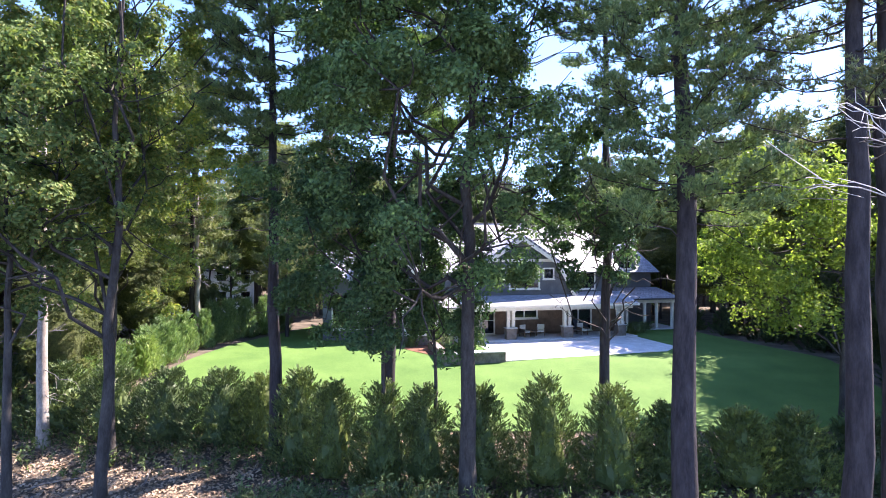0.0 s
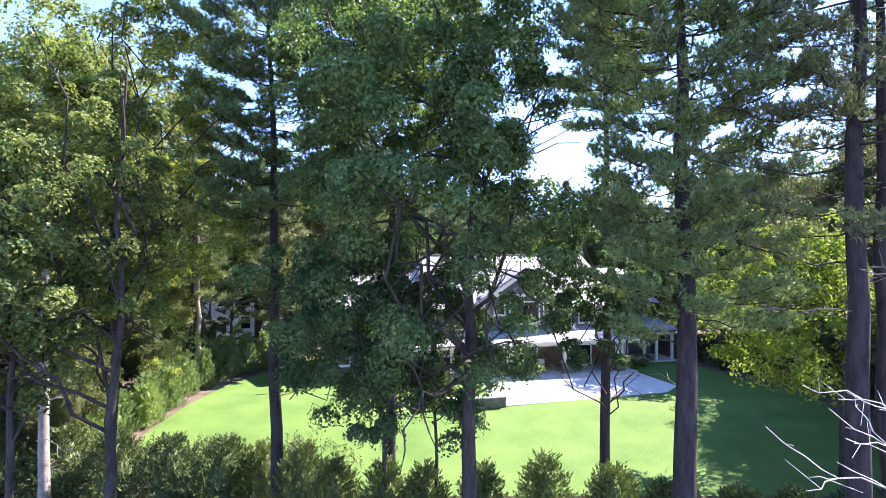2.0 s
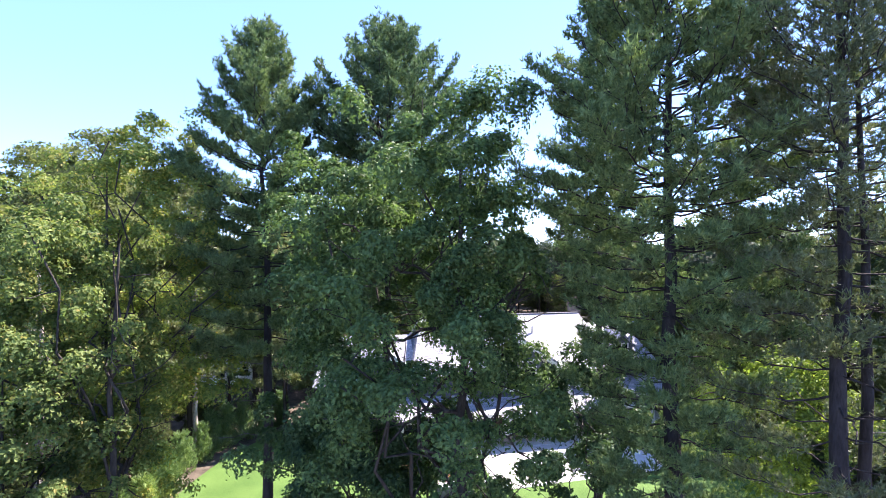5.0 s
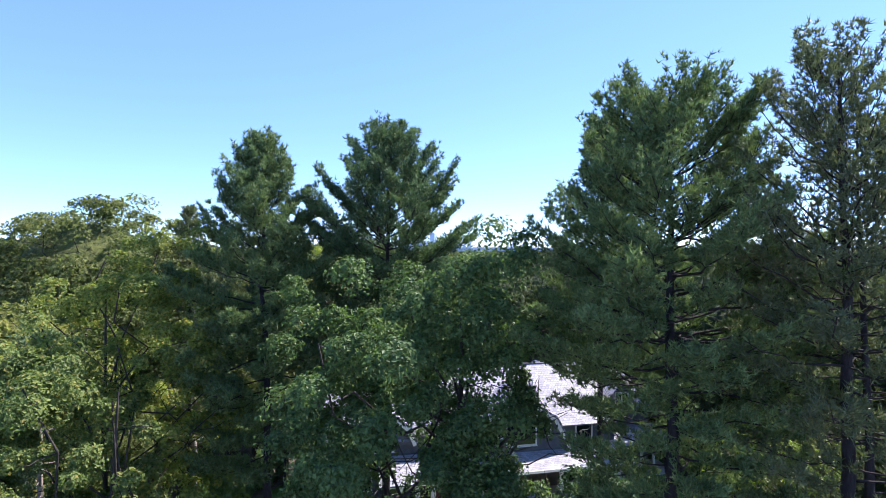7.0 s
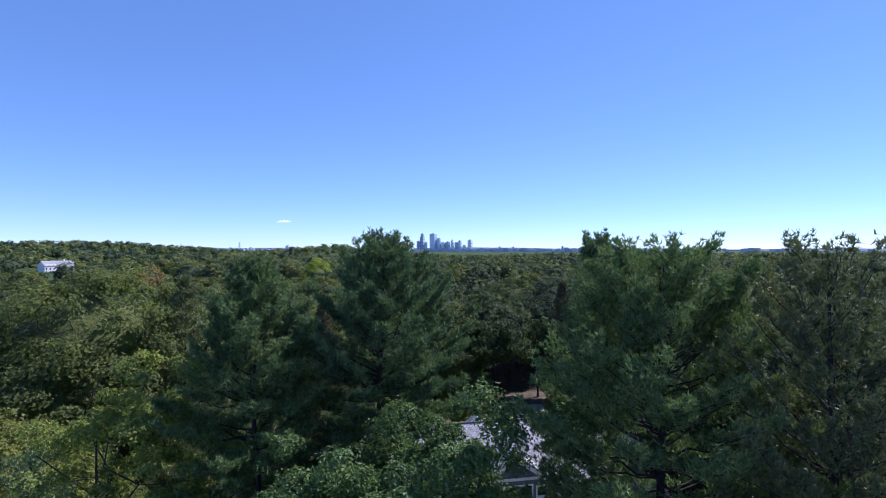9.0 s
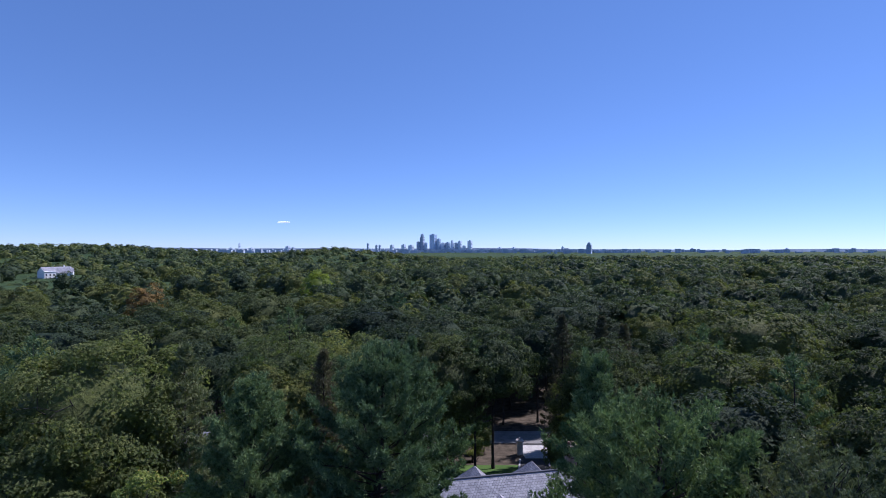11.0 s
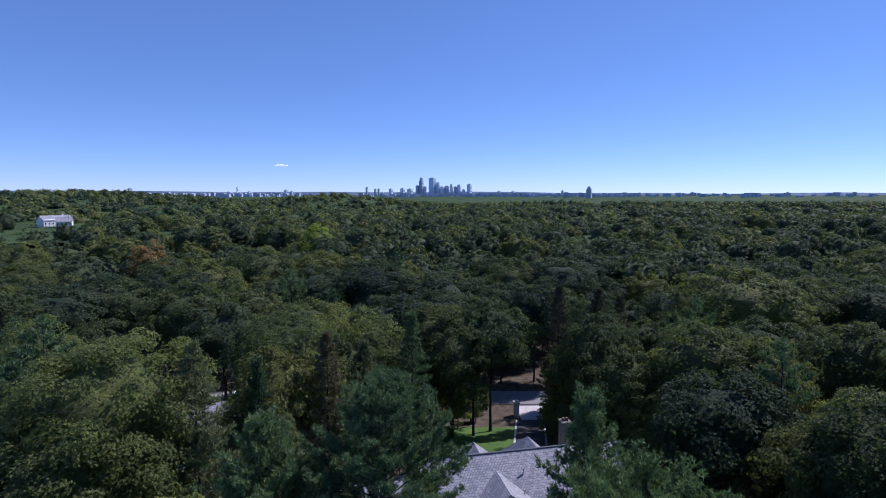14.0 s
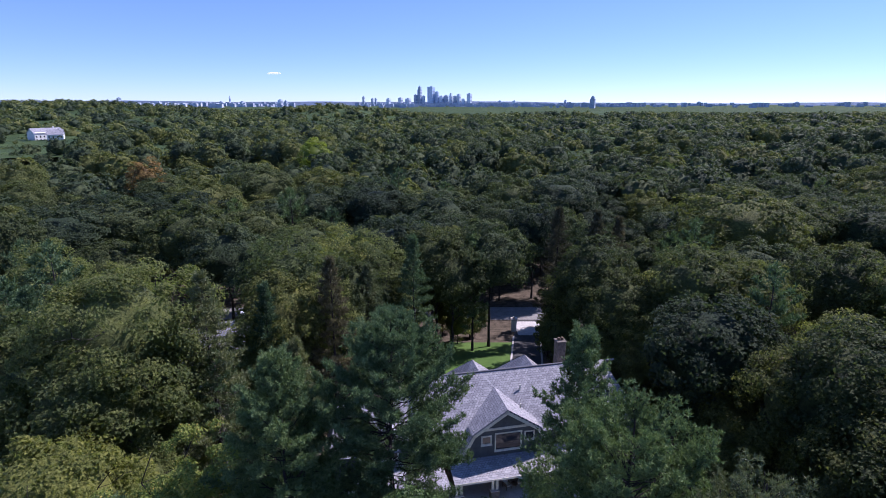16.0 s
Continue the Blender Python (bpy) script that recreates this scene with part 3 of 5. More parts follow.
make_broad("young_oak", "young dark-leaved oak beside the slim pine", 6.5, 21.5, spread=(-1.4, -1.4), seed=28, height=14.6, radius=3.0, crown_base=5.0, trunk_r=0.11, leaves_n=27000, leaf=0.145, per=300, limb_from=0.35, thin=5.0, limbs=14, clump=0.17, twigs=3)
make_broad("maple_tree", "slender yellow-green maple in the open wood", -10.8, 17.0, leaf_m=MAPLE, seed=22, height=20.3, radius=3.9, crown_base=6.5, trunk_r=0.20, leaves_n=46000, leaf=0.14, lean=(0.8, 0), spread=(-1.8, 0), per=260, clump=0.15)
make_broad("birch_tree", "tall slender birch with small light leaves", -13.2, 21.5, leaf_m=MAPLE, seed=23, height=23.8, radius=4.4, crown_base=5.0, trunk_r=0.18, leaves_n=46000, leaf=0.145, spread=(1.2, 0), per=240, clump=0.14)
make_broad("young_maple", "thin young maple with light green leaves", -12.9, 16.0, leaf_m=MAPLE, seed=24, height=15.5, radius=3.0, crown_base=7.0, trunk_r=0.15, leaves_n=13000, leaf=0.17)
make_pine("hemlock", "tall hemlock with pale bark and bare sunlit lower branches", -17.0, 23.0, bark=PALE_BARK, seed=17, height=18, radius=3.0, crown_base=7.0, trunk_r=0.24, tufts=4500, dead_from=0.12)
make_pine("white_pine", "slim pale-barked pine at the edge of the lawn", -18.2, 40.0, bark=PALE_BARK, seed=18, height=17, radius=2.6, crown_base=8.0, trunk_r=0.22, tufts=3000, dead_from=0.3)
make_broad("yellow_maple", "sunlit maple with bright yellow-green leaves", 19.2, 26.0, leaf_m=LIME, seed=25, height=14.0, radius=4.6, crown_base=3.0, trunk_r=0.17, leaves_n=20000, leaf=0.2, spread=(-3.0, 0))
make_broad("forest_maple", "broad round-topped maple beside the lawn", -25.5, 40.0, leaf_m=EDGE_LIT, seed=26, height=24.4, radius=7.2, crown_base=11.0, trunk_r=0.3, leaves_n=36000, leaf=0.20, per=310, clump=0.16, core=True)


def broad_variant(seed, h, r, base, leaves_n, leaf, mat, name, label, limbs=7, per=60, clump=0.22, twigs=1, jitter=0.35, core=False):
    w, lv = broadleaf(seed, h, r, base, 0.013 * h, leaves_n, leaf, sides=5, limbs=limbs, per=per, clump=clump, twigs=twigs, whole_w=0.8, jitter=jitter, core=core)
    return tree(name, label, w, lv, OAK_BARK, mat, "leaf_crown", "trees of the wood")


def pine_variant(seed, h, r, base, tufts, mat, needle, count, label):
    w, nd, deads = pine(seed, h, r, base, 0.012 * h, tufts, needle=needle, count=count, width=needle * 0.24, dead_from=base / h, step=1.2, sides=5, twig_wood=False, boughs=int((h - base) * 2.2), twig=8)
    return tree("pine_tree", label, w, nd, PINE_BARK, mat, "needle_crown", "trees of the wood")


SIDE = [
    broad_variant(31, 21, 5.9, 7.5, 11000, 0.26, EDGE_LIT, "broadleaf_tree", "dense green broadleaf tree of the wood", 7, 118, 0.20, 1, 0.35, True),
    broad_variant(32, 18, 5.4, 6, 10000, 0.26, FOREST_LIGHT, "broadleaf_tree", "dense light green broadleaf tree of the wood", 7, 118, 0.20, 1, 0.35, True),
    pine_variant(33, 21, 3.6, 4, 1000, NEEDLE, 0.65, 5, "dark green pine of the wood"),
    broad_variant(34, 13, 3.8, 0.8, 7000, 0.24, EDGE_LIT, "understorey_tree", "small full understorey tree at the wood's edge", 7, 102, 0.20, 1, 0.35, True)]
MID = [
    broad_variant(41, 20, 7.2, 8, 11000, 0.33, FOREST, "broadleaf_tree", "round dark green forest tree", 3, 118, 0.165, 0, 0.3, True),
    broad_variant(42, 19, 7.6, 7.5, 11000, 0.33, FOREST_DEEP, "broadleaf_tree", "round deep green forest tree", 3, 118, 0.16, 0, 0.3, True),
    broad_variant(43, 17.5, 6.4, 6.5, 9000, 0.31, FOREST_LIGHT, "broadleaf_tree", "light green forest tree", 3, 118, 0.17, 0, 0.3, True),
    pine_variant(44, 22, 3.4, 7, 420, NEEDLE, 0.95, 4, "dark forest pine standing above the canopy")]
TURNING = broad_variant(45, 19, 4.6, 4, 6000, 0.34, RUST, "broadleaf_tree", "forest tree turning rusty in early autumn", 3, 90, 0.22, 0, 0.3, True)
TURNING.matrix_basis = pose(-91, 166, -4) @ Matrix.Diagonal((1.25, 1.25, 1.28, 1))
YELLOWING = broad_variant(46, 20, 6.5, 5, 8000, 0.36, LIME, "broadleaf_tree", "forest tree with yellowing leaves", 3, 110, 0.2, 0, 0.3, True)
YELLOWING.matrix_basis = pose(-55, 238, -3) @ Matrix.Diagonal((1.2, 1.2, 1.2, 1))


CLOSE = [
    broad_variant(53, 18, 5.2, 6, 17000, 0.20, FOREST_LIGHT, "broadleaf_tree", "leafy light green tree beside the clearing", 9, 165, 0.18, 1, 0.35, True),
    broad_variant(51, 19, 5.2, 6.5, 17000, 0.20, EDGE_LIT, "broadleaf_tree", "leafy green tree beside the clearing", 9, 165, 0.18, 1, 0.4, True),
    broad_variant(52, 12, 3.6, 0.8, 12000, 0.19, FOREST_LIGHT, "understorey_tree", "full light green understorey tree beside the clearing", 9, 147, 0.18, 1, 0.4, True)]


def spruce(x, y, top, r, seed, mat, label, base=0.25, lift=0.25):
    """A pointed conifer with level, drooping-tipped boughs."""
    z = float(ground_z(x, y))
    h = top - z
    w, nd, deads = pine(seed, h, r, h * base, 0.011 * h, 5200, needle=0.42, count=4, width=0.085, dead_from=base, step=1.5, sides=5, twig_wood=False, boughs=int(h * 4.2), twig=6, lift=lift, profile=[(0, 0.15), (h * 0.12, r * 0.34), (h * 0.3, r * 0.68), (h * 0.55, r), (h * (1 - base), r * 0.95)])
    return tree("spruce_tree", label, w, nd, PINE_BARK, mat, "needle_crown", "trees of the wood", (x, y, z))


CONIFERS = [(-18.6, 40.2, 23.5, 3.6, 1), (-17.6, 51.4, 18.7, 2.5, 0), (-11.7, 55.5, 20.2, 2.6, 2), (-3.4, 68.0, 19.5, 2.6, 0), (-8.6, 62.0, 17.5, 2.4, 1), (23.4, 78.0, 20.9, 3.2, 2), (18.8, 83.0, 20.4, 3.0, 2), (27.5, 80.5, 19.4, 3.0, 2), (-38.0, 47.0, 19.8, 3.6, 0), (-13.0, 45.0, 15.5, 2.6, 1)]
for i, (x, y, top, r, kind) in enumerate(CONIFERS):
    spruce(x, y, top, r, 400 + i, (NEEDLE, NEEDLE_DRY, BROWN_NEEDLE)[kind], ("dark green pointed spruce of the wood", "light green spruce with drooping boughs", "thinning brown-green spruce of the wood")[kind])
LANDMARKS = [(8.0, 80.5, 0, 1.18, 1.0), (56.0, 98.0, 2, 1.25, 1.5), (-43.5, 92.5, 2, 1.15, 1.1), (27.0, 49.0, 1, 0.92, 0.85), (-8.3, 84.0, 1, 1.1, 1.0), (38.0, 66.0, 0, 1.0, 0.95), (15.0, 117.0, 1, 1.0, 0.9), (24.0, 123.0, 0, 1.0, 0.95), (19.0, 135.0, 2, 1.1, 1.0), (10.5, 128.0, 0, 1.05, 0.95), (12.5, 107.0, 0, 0.95, 0.8), (19.5, 108.5, 1, 1.05, 0.8), (27.5, 93.5, 0, 1.1, 0.8), (4.0, 93.0, 1, 0.9, 0.6), (26.0, 109.0, 0, 1.1, 0.8)]


def clear_of(x, y, m=0.0):
    """True where the clearing, the drive and the neighbour's house leave room for a tree."""
    if y < 78 and (lawn_l(y) - 2.5 - m) < x < (lawn_r(y) + 2.5 + m):
        return False
    if 78 <= y < 97 and abs(x - (10 + (y - 78) * 0.36)) < 4.0:
        return False
    if abs(y - 99) < 3.5 and abs(x) < 70:
        return False
    if -42 < x < -21 and 56 < y < 80:
        return False
    return True


rng = np.random.default_rng(5)
used = set()
spots = [q[:2] for q in CONIFERS + LANDMARKS]
fixed = len(spots)
tries = 0
while tries < 9000:
    tries += 1
    y = math.sqrt(rng.uniform(24 ** 2, 165 ** 2))
    x = rng.uniform(-1, 1) * (y * 0.86 + 6)
    if not clear_of(x, y, 1.5):
        continue
    gap = 6.0 if y < 60 else 7.6 if y < 90 else 9.6
    if all((x - a) ** 2 + (y - b) ** 2 > gap * gap for a, b in spots):
        spots.append((x, y))
for x, y in spots[fixed:]:
    near = y < 84
    k = rng.uniform()
    if near:
        i = 0 if k < 0.32 else 1 if k < 0.55 else 2 if k < 0.72 else 3
        src = SIDE[i]
    else:
        i = 0 if k < 0.36 else 1 if k < 0.66 else 2 if k < 0.86 else 3
        src = MID[i]
    sc = rng.uniform(0.78, 1.18)
    if x / y < 0.5 and 19 < x < 38 and 41 < y < 60:
        sc *= 0.7
    if abs(x / y + 0.45) < 0.08 and 36 < y < 57:
        sc *= 0.72
    m = pose(x, y, float(ground_z(x, y)), rng.uniform(-2, 2), rng.uniform(-2, 2), rng.uniform(0, 360)) @ Matrix.Diagonal((sc * rng.uniform(0.9, 1.15), sc * rng.uniform(0.9, 1.15), sc, 1))
    if y < 44:
        copy_thing(CLOSE[(0 if k < 0.2 or x > 25 else 1) if i in (0, 2) else 2], m)
    elif (near, i) not in used:
        used.add((near, i))
        src.matrix_basis = m
    else:
        copy_thing(src, m)
for x, y, i, tall, wide in LANDMARKS:
    copy_thing(MID[i], pose(x, y, float(ground_z(x, y)), 0, 0, 40 * i) @ Matrix.Diagonal((wide, wide, tall, 1)))
for x, y, k in ((3.0, 82, 0.6), (0.5, 87, 0.8), (6.0, 86.5, 0.35), (19.5, 80, 0.7), (21, 88, 0.75), (7.5, 91.5, 0.4)):
    copy_thing(SIDE[3], pose(x, y, float(ground_z(x, y)), 0, 0, 50 * y) @ Matrix.Diagonal((k, k, k, 1)))
CLOSE[0].matrix_basis = pose(38, 33, float(ground_z(38, 33)))
CLOSE[1].matrix_basis = pose(-33, 38, float(ground_z(-33, 38)))
CLOSE[2].matrix_basis = pose(33, 41, float(ground_z(33, 41)))
for near, group in ((True, SIDE), (False, MID)):
    for i, src in enumerate(group):
        if (near, i) not in used:
            src.location = (-70 - 9 * i, 110, -4)


# full trees and saplings that close the wood's edge round the clearing
edge = []
for y in np.arange(26, 76, 3.4):
    edge.append((lawn_l(y) - rng.uniform(3.0, 4.5), y, 0.30))
    edge.append((lawn_l(y) - rng.uniform(6.5, 8.5), y, 0.75))
    edge.append((lawn_r(y) + rng.uniform(2.5, 4.0), y, 0.40))
    edge.append((lawn_r(y) + rng.uniform(6.0, 8.0), y, 0.95))
for x in np.arange(-14, 8, 3.2):
    edge.append((x, rng.uniform(77, 80), 0.6))
    edge.append((x, rng.uniform(82, 85), 0.9))
for x, y, tall in edge:
    if -42 < x < -21 and 56 < y < 80:
        continue
    sc = rng.uniform(0.45, 0.75) if tall <= 0.4 else rng.uniform(0.75, 1.05)
    i = 3 if rng.uniform() > tall else int(rng.integers(0, 3))
    if x > 20 and y < 60:
        i = 1 if tall < 0.5 else 0
        sc = sc * (1.15 if y < 41 else 0.72)
    if abs(x / y + 0.45) < 0.08 and 36 < y < 57:
        sc *= 0.75
    src = SIDE[i] if y > 44 else CLOSE[2 if i in (1, 3) else 0 if x > 20 else 1]
    copy_thing(src, pose(x, y, float(ground_z(x, y)), 0, 0, rng.uniform(0, 360)) @ Matrix.Diagonal((sc, sc, sc, 1)))


def far_crown(seed, lumps, per, size):
    """A lumpy crown of leaf sprays on a rough core, about 10 m wide."""
    r = np.random.default_rng(seed)
    g = Geo()
    heaped_crown(g, r, np.zeros(3), np.array([5.2, 5.2, 5.4]), lumps, per, size, 0.95 if lumps > 20 else 1.6, 0.3, 0.90, 2 if lumps > 20 else 1)
    return np.concatenate(g.v), np.concatenate(g.t)


def woods(name, label, y0, y1, density, kinds, hmin, hmax, seed, mat, wide=1.0):
    r = np.random.default_rng(seed)
    g = Geo()
    area = 0.86 * (y1 ** 2 - y0 ** 2)
    n = int(area * density * 0.92)
    y = np.sqrt(r.uniform(y0 ** 2, y1 ** 2, n))
    x = r.uniform(-1, 1, n) * (y * 0.86 + 6)
    gz = ground_z(x, y)
    for k in range(n):
        glade = min(math.hypot(x[k] + 318, y[k] - 445), math.hypot(x[k] + 297, y[k] - 415), math.hypot(x[k] + 272, y[k] - 381))
        if glade < 17:
            continue
        v, t = kinds[r.integers(len(kinds))]
        a, s, h = r.uniform(0, 6.28), r.uniform(1.05, 1.85) * wide, r.uniform(hmin, hmax)
        if glade < 32:
            s, h = s * 0.7, 12.0
        c, q = math.cos(a) * s, math.sin(a) * s
        w = np.stack([v[:, 0] * c - v[:, 1] * q, v[:, 0] * q + v[:, 1] * c, v[:, 2] * s * 0.95 / wide], 1)
        g.add(w + np.array([x[k], y[k], gz[k] + h - 5.0 * s / wide]), t)
    return tagged(new(name, g.mesh(name, mat, True)), label, "forest", kind="stuff")


crowns_near = [far_crown(60 + i, 46, 23, 0.68) for i in range(6)]
crowns_far = [far_crown(80 + i, 14, 6, 1.5) for i in range(4)]
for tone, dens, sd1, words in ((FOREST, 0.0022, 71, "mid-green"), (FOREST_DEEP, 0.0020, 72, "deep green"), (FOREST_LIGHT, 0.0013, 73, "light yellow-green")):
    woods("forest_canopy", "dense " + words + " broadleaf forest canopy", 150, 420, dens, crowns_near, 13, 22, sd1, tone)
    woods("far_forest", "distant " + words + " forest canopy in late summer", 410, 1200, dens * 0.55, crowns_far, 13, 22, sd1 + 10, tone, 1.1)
canopy = sheet("distant_canopy", np.geomspace(300, 4600, 80), lambda y: -y * 1.0, lambda y: y * 1.0, 130, 11, CANOPY)
tagged(canopy, "hazy distant forest reaching the horizon", "forest", kind="backdrop")

# ---------------------------------------------------------------- the house
house = new("house")
house.matrix_basis = pose(6.5, 45.3, 0, 0, 0, 12)
tagged(house, "large grey-shingled house with gambrel gables and slate roofs", "house")


def roof_slab(parent, pts, thick=0.16, name="roof_slope", mat=SLATE):
    """A roof slope from four corners: two along the eave, two along the ridge, laid out in metres for its courses."""
    p = [Vector(q) for q in pts]
    nrm = (p[1] - p[0]).cross(p[2] - p[0]).normalized()
    if nrm.z < 0:
        nrm = -nrm
    bm = bmesh.new()
    uv = bm.loops.layers.uv.new("UVMap")
    prism(bm, [q - nrm * thick for q in p], nrm * thick)
    ax = (p[1] - p[0]).normalized()
    ay = nrm.cross(ax)
    for f in bm.faces:
        for l in f.loops:
            d = l.vert.co - p[0]
            l[uv].uv = (d.dot(ax), d.dot(ay))
    return part(name, bm, mat, parent)


def wall_box(parent, u0, v0, u1, v1, z0, z1, mat=SHINGLE, name="wall"):
    return part(name, boxm(u0, v0, z0, u1, v1, z1), mat, parent)


def window(parent, u0, u1, z0, z1, v, lights=1, bars=0, fr=0.12, mat=TRIM):
    """A window in a wall that faces the lawn: frame, mullions and panes."""
    bm = bmesh.new()
    box(bm, u0 - fr, v - 0.07, z0 - fr, u1 + fr, v + 0.05, z0)
    box(bm, u0 - fr, v - 0.07, z1, u1 + fr, v + 0.05, z1 + fr)
    box(bm, u0 - fr, v - 0.07, z0, u0, v + 0.05, z1)
    box(bm, u1, v - 0.07, z0, u1 + fr, v + 0.05, z1)
    bmesh.ops.remove_doubles(bm, verts=bm.verts, dist=0.001)
    ob = part("window", bm, mat, parent)
    for i in range(1, lights):
        x = u0 + (u1 - u0) * i / lights
        part("mullion", boxm(x - 0.05, v - 0.06, z0, x + 0.05, v + 0.05, z1), mat, ob)
    for i in range(1, bars + 1):
        z = z0 + (z1 - z0) * i / (bars + 1)
        part("glazing_bar", boxm(u0, v - 0.03, z - 0.02, u1, v + 0.04, z + 0.02), mat, ob)
    for i in range(lights):
        a, b = u0 + (u1 - u0) * i / lights, u0 + (u1 - u0) * (i + 1) / lights
        part("pane", boxm(a + 0.01, v - 0.01, z0 + 0.01, b - 0.01, v + 0.01, z1 - 0.01), GLASS, ob)
    sill = part("sill", boxm(u0 - fr - 0.05, v - 0.14, z0 - fr - 0.06, u1 + fr + 0.05, v - 0.07, z0 - fr), mat, ob)
    return ob


def gambrel(parent, uc, half, v0, v1, knee, apex, foot, flare):
    """A gambrel cross gable facing the lawn: front wall, four roof slopes, verge boards and trim."""
    out = [(uc - half - flare, foot), (uc - half, knee), (uc, apex), (uc + half, knee), (uc + half + flare, foot)]
    bm = bmesh.new()
    prism(bm, [(u, v0, z - 0.14) for u, z in out], (0, 0.25, 0))
    part("gable_wall", bm, SHINGLE, parent)
    for a, b in zip(out[:-1], out[1:]):
        lo, hi = (a, b) if a[1] < b[1] else (b, a)
        ends = (v0 - 0.45, v1) if lo[0] < hi[0] else (v1, v0 - 0.45)
        roof_slab(parent, [(lo[0], ends[1], lo[1]), (lo[0], ends[0], lo[1]), (hi[0], ends[0], hi[1]), (hi[0], ends[1], hi[1])])
        d = Vector((hi[0] - lo[0], 0, hi[1] - lo[1])).normalized()
        n = Vector((-d.z, 0, d.x))
        if n.z < 0:
            n = -n
        bm = bmesh.new()
        q = [Vector((lo[0], v0 - 0.46, lo[1])), Vector((hi[0], v0 - 0.46, hi[1]))]
        prism(bm, [q[0] - n * 0.17, q[1] - n * 0.17, q[1] - n * 0.45, q[0] - n * 0.45], (0, 0.08, 0))
        part("verge_board", bm, TRIM, parent)
    part("trim_band", boxm(uc - half + 0.15, v0 - 0.06, knee - 0.02, uc + half - 0.15, v0, knee + 0.22), TRIM, parent)


# main block under a long ridge
wall_box(house, -8.2, 0.7, 9.2, 9.9, 0, 5.5)
for a, b in (((-9.0, 0.1), (9.6, 0.1)), ((9.6, 10.5), (-9.0, 10.5))):
    s = 1 if a[0] < b[0] else -1
    roof_slab(house, [(a[0], a[1], 5.35), (b[0], b[1], 5.35), (b[0] - s * 1.6, 5.3, 9.65), (a[0] + s * 1.6, 5.3, 9.65)])
for u, s in ((-9.0, 1), (9.6, -1)):
    roof_slab(house, [(u, 0.1 if s < 0 else 10.5, 5.35), (u, 10.5 if s < 0 else 0.1, 5.35), (u + s * 1.6, 5.3 + 0.02 * s, 9.65), (u + s * 1.6, 5.3 - 0.02 * s, 9.65)])
bm = bmesh.new()
box(bm, -7.4, 5.2, 9.6, 8.0, 5.4, 9.72, 0.03)
part("ridge_cap", bm, SLATE, house)
gambrel(house, 0, 3.45, 0, 4.4, 6.25, 8.55, 3.35, 1.55)
gambrel(house, -11.3, 2.3, 0.6, 5.0, 6.1, 7.9, 4.7, 0.6)
# rear gables
for uc, ap in ((-1.0, 9.3), (5.0, 9.3)):
    for s in (-1, 1):
        q = [(uc + s * 3.2, 5.6, 6.6), (uc + s * 3.2, 11.6, 6.0), (uc, 8.7, ap), (uc, 5.4, ap)]
        roof_slab(house, q if s > 0 else [q[1], q[0], q[3], q[2]])
    roof_slab(house, [(uc + 3.2, 11.6, 6.0), (uc - 3.2, 11.6, 6.0), (uc - 0.02, 8.7, ap), (uc + 0.02, 8.7, ap)])
    wall_box(house, uc - 2.9, 9.9, uc + 2.9, 11.2, 0, 5.9)
# left wing
wall_box(house, -16.2, 0.9, -8.2, 8.6, 0, 5.0)
for a, b in (((-16.8, 0.4), (-8.4, 0.4)), ((-8.4, 9.1), (-16.8, 9.1))):
    s = 1 if a[0] < b[0] else -1
    roof_slab(house, [(a[0], a[1], 4.9), (b[0], b[1], 4.9), (b[0], 4.8, 8.15), (a[0] + 1.2 * (s > 0), 4.8, 8.15)])
roof_slab(house, [(-16.8, 9.1, 4.9), (-16.8, 0.4, 4.9), (-15.6, 4.78, 8.15), (-15.6, 4.82, 8.15)])
# right wing, set back
wall_box(house, 9.2, 4.2, 14.8, 11.0, 0, 5.2)
for a, b in (((8.8, 3.6), (15.4, 3.6)), ((15.4, 11.6), (8.8, 11.6))):
    s = 1 if a[0] < b[0] else -1
    roof_slab(house, [(a[0], a[1], 5.1), (b[0], b[1], 5.1), (b[0] - 1.4 * (s > 0), 7.6, 8.3), (a[0], 7.6, 8.3)])
roof_slab(house, [(15.4, 3.6, 5.1), (15.4, 11.6, 5.1), (14.0, 7.62, 8.3), (14.0, 7.58, 8.3)])
# dormer of the right wing
prism(bm := bmesh.new(), [(10.6, 3.9, 5.2), (13.0, 3.9, 5.2), (13.0, 3.9, 6.6), (11.8, 3.9, 7.7), (10.6, 3.9, 6.6)], (0, 3.0, 0))
part("dormer", bm, SHINGLE, house)
roof_slab(house, [(13.3, 3.6, 6.45), (13.3, 7.2, 6.45), (11.8, 7.2, 7.85), (11.8, 3.6, 7.85)], 0.12)
roof_slab(house, [(10.3, 7.2, 6.45), (10.3, 3.6, 6.45), (11.8, 3.6, 7.85), (11.8, 7.2, 7.85)], 0.12)
window(house, 11.2, 12.4, 5.5, 6.7, 3.88, 2, 1)
# chimney
chim = part("chimney", boxm(8.9, 8.6, 4, 9.9, 9.6, 10.35, bevel=0.05), STONE, house, "square fieldstone chimney")
part("chimney_cap", boxm(8.8, 8.5, 10.35, 10.0, 9.7, 10.48, bevel=0.03), STONE, chim)
for u in (9.2, 9.6):
    part("flue", boxm(u - 0.13, 8.95, 10.48, u + 0.13, 9.25, 10.8, bevel=0.02), TIMBER, chim)
part("vent_pipe", boxm(2.55, 3.4, 8.0, 2.67, 3.52, 8.75), TRIM, house)
part("vent_pipe", boxm(2.0, 1.6, 6.8, 2.12, 1.72, 7.7), TRIM, house)

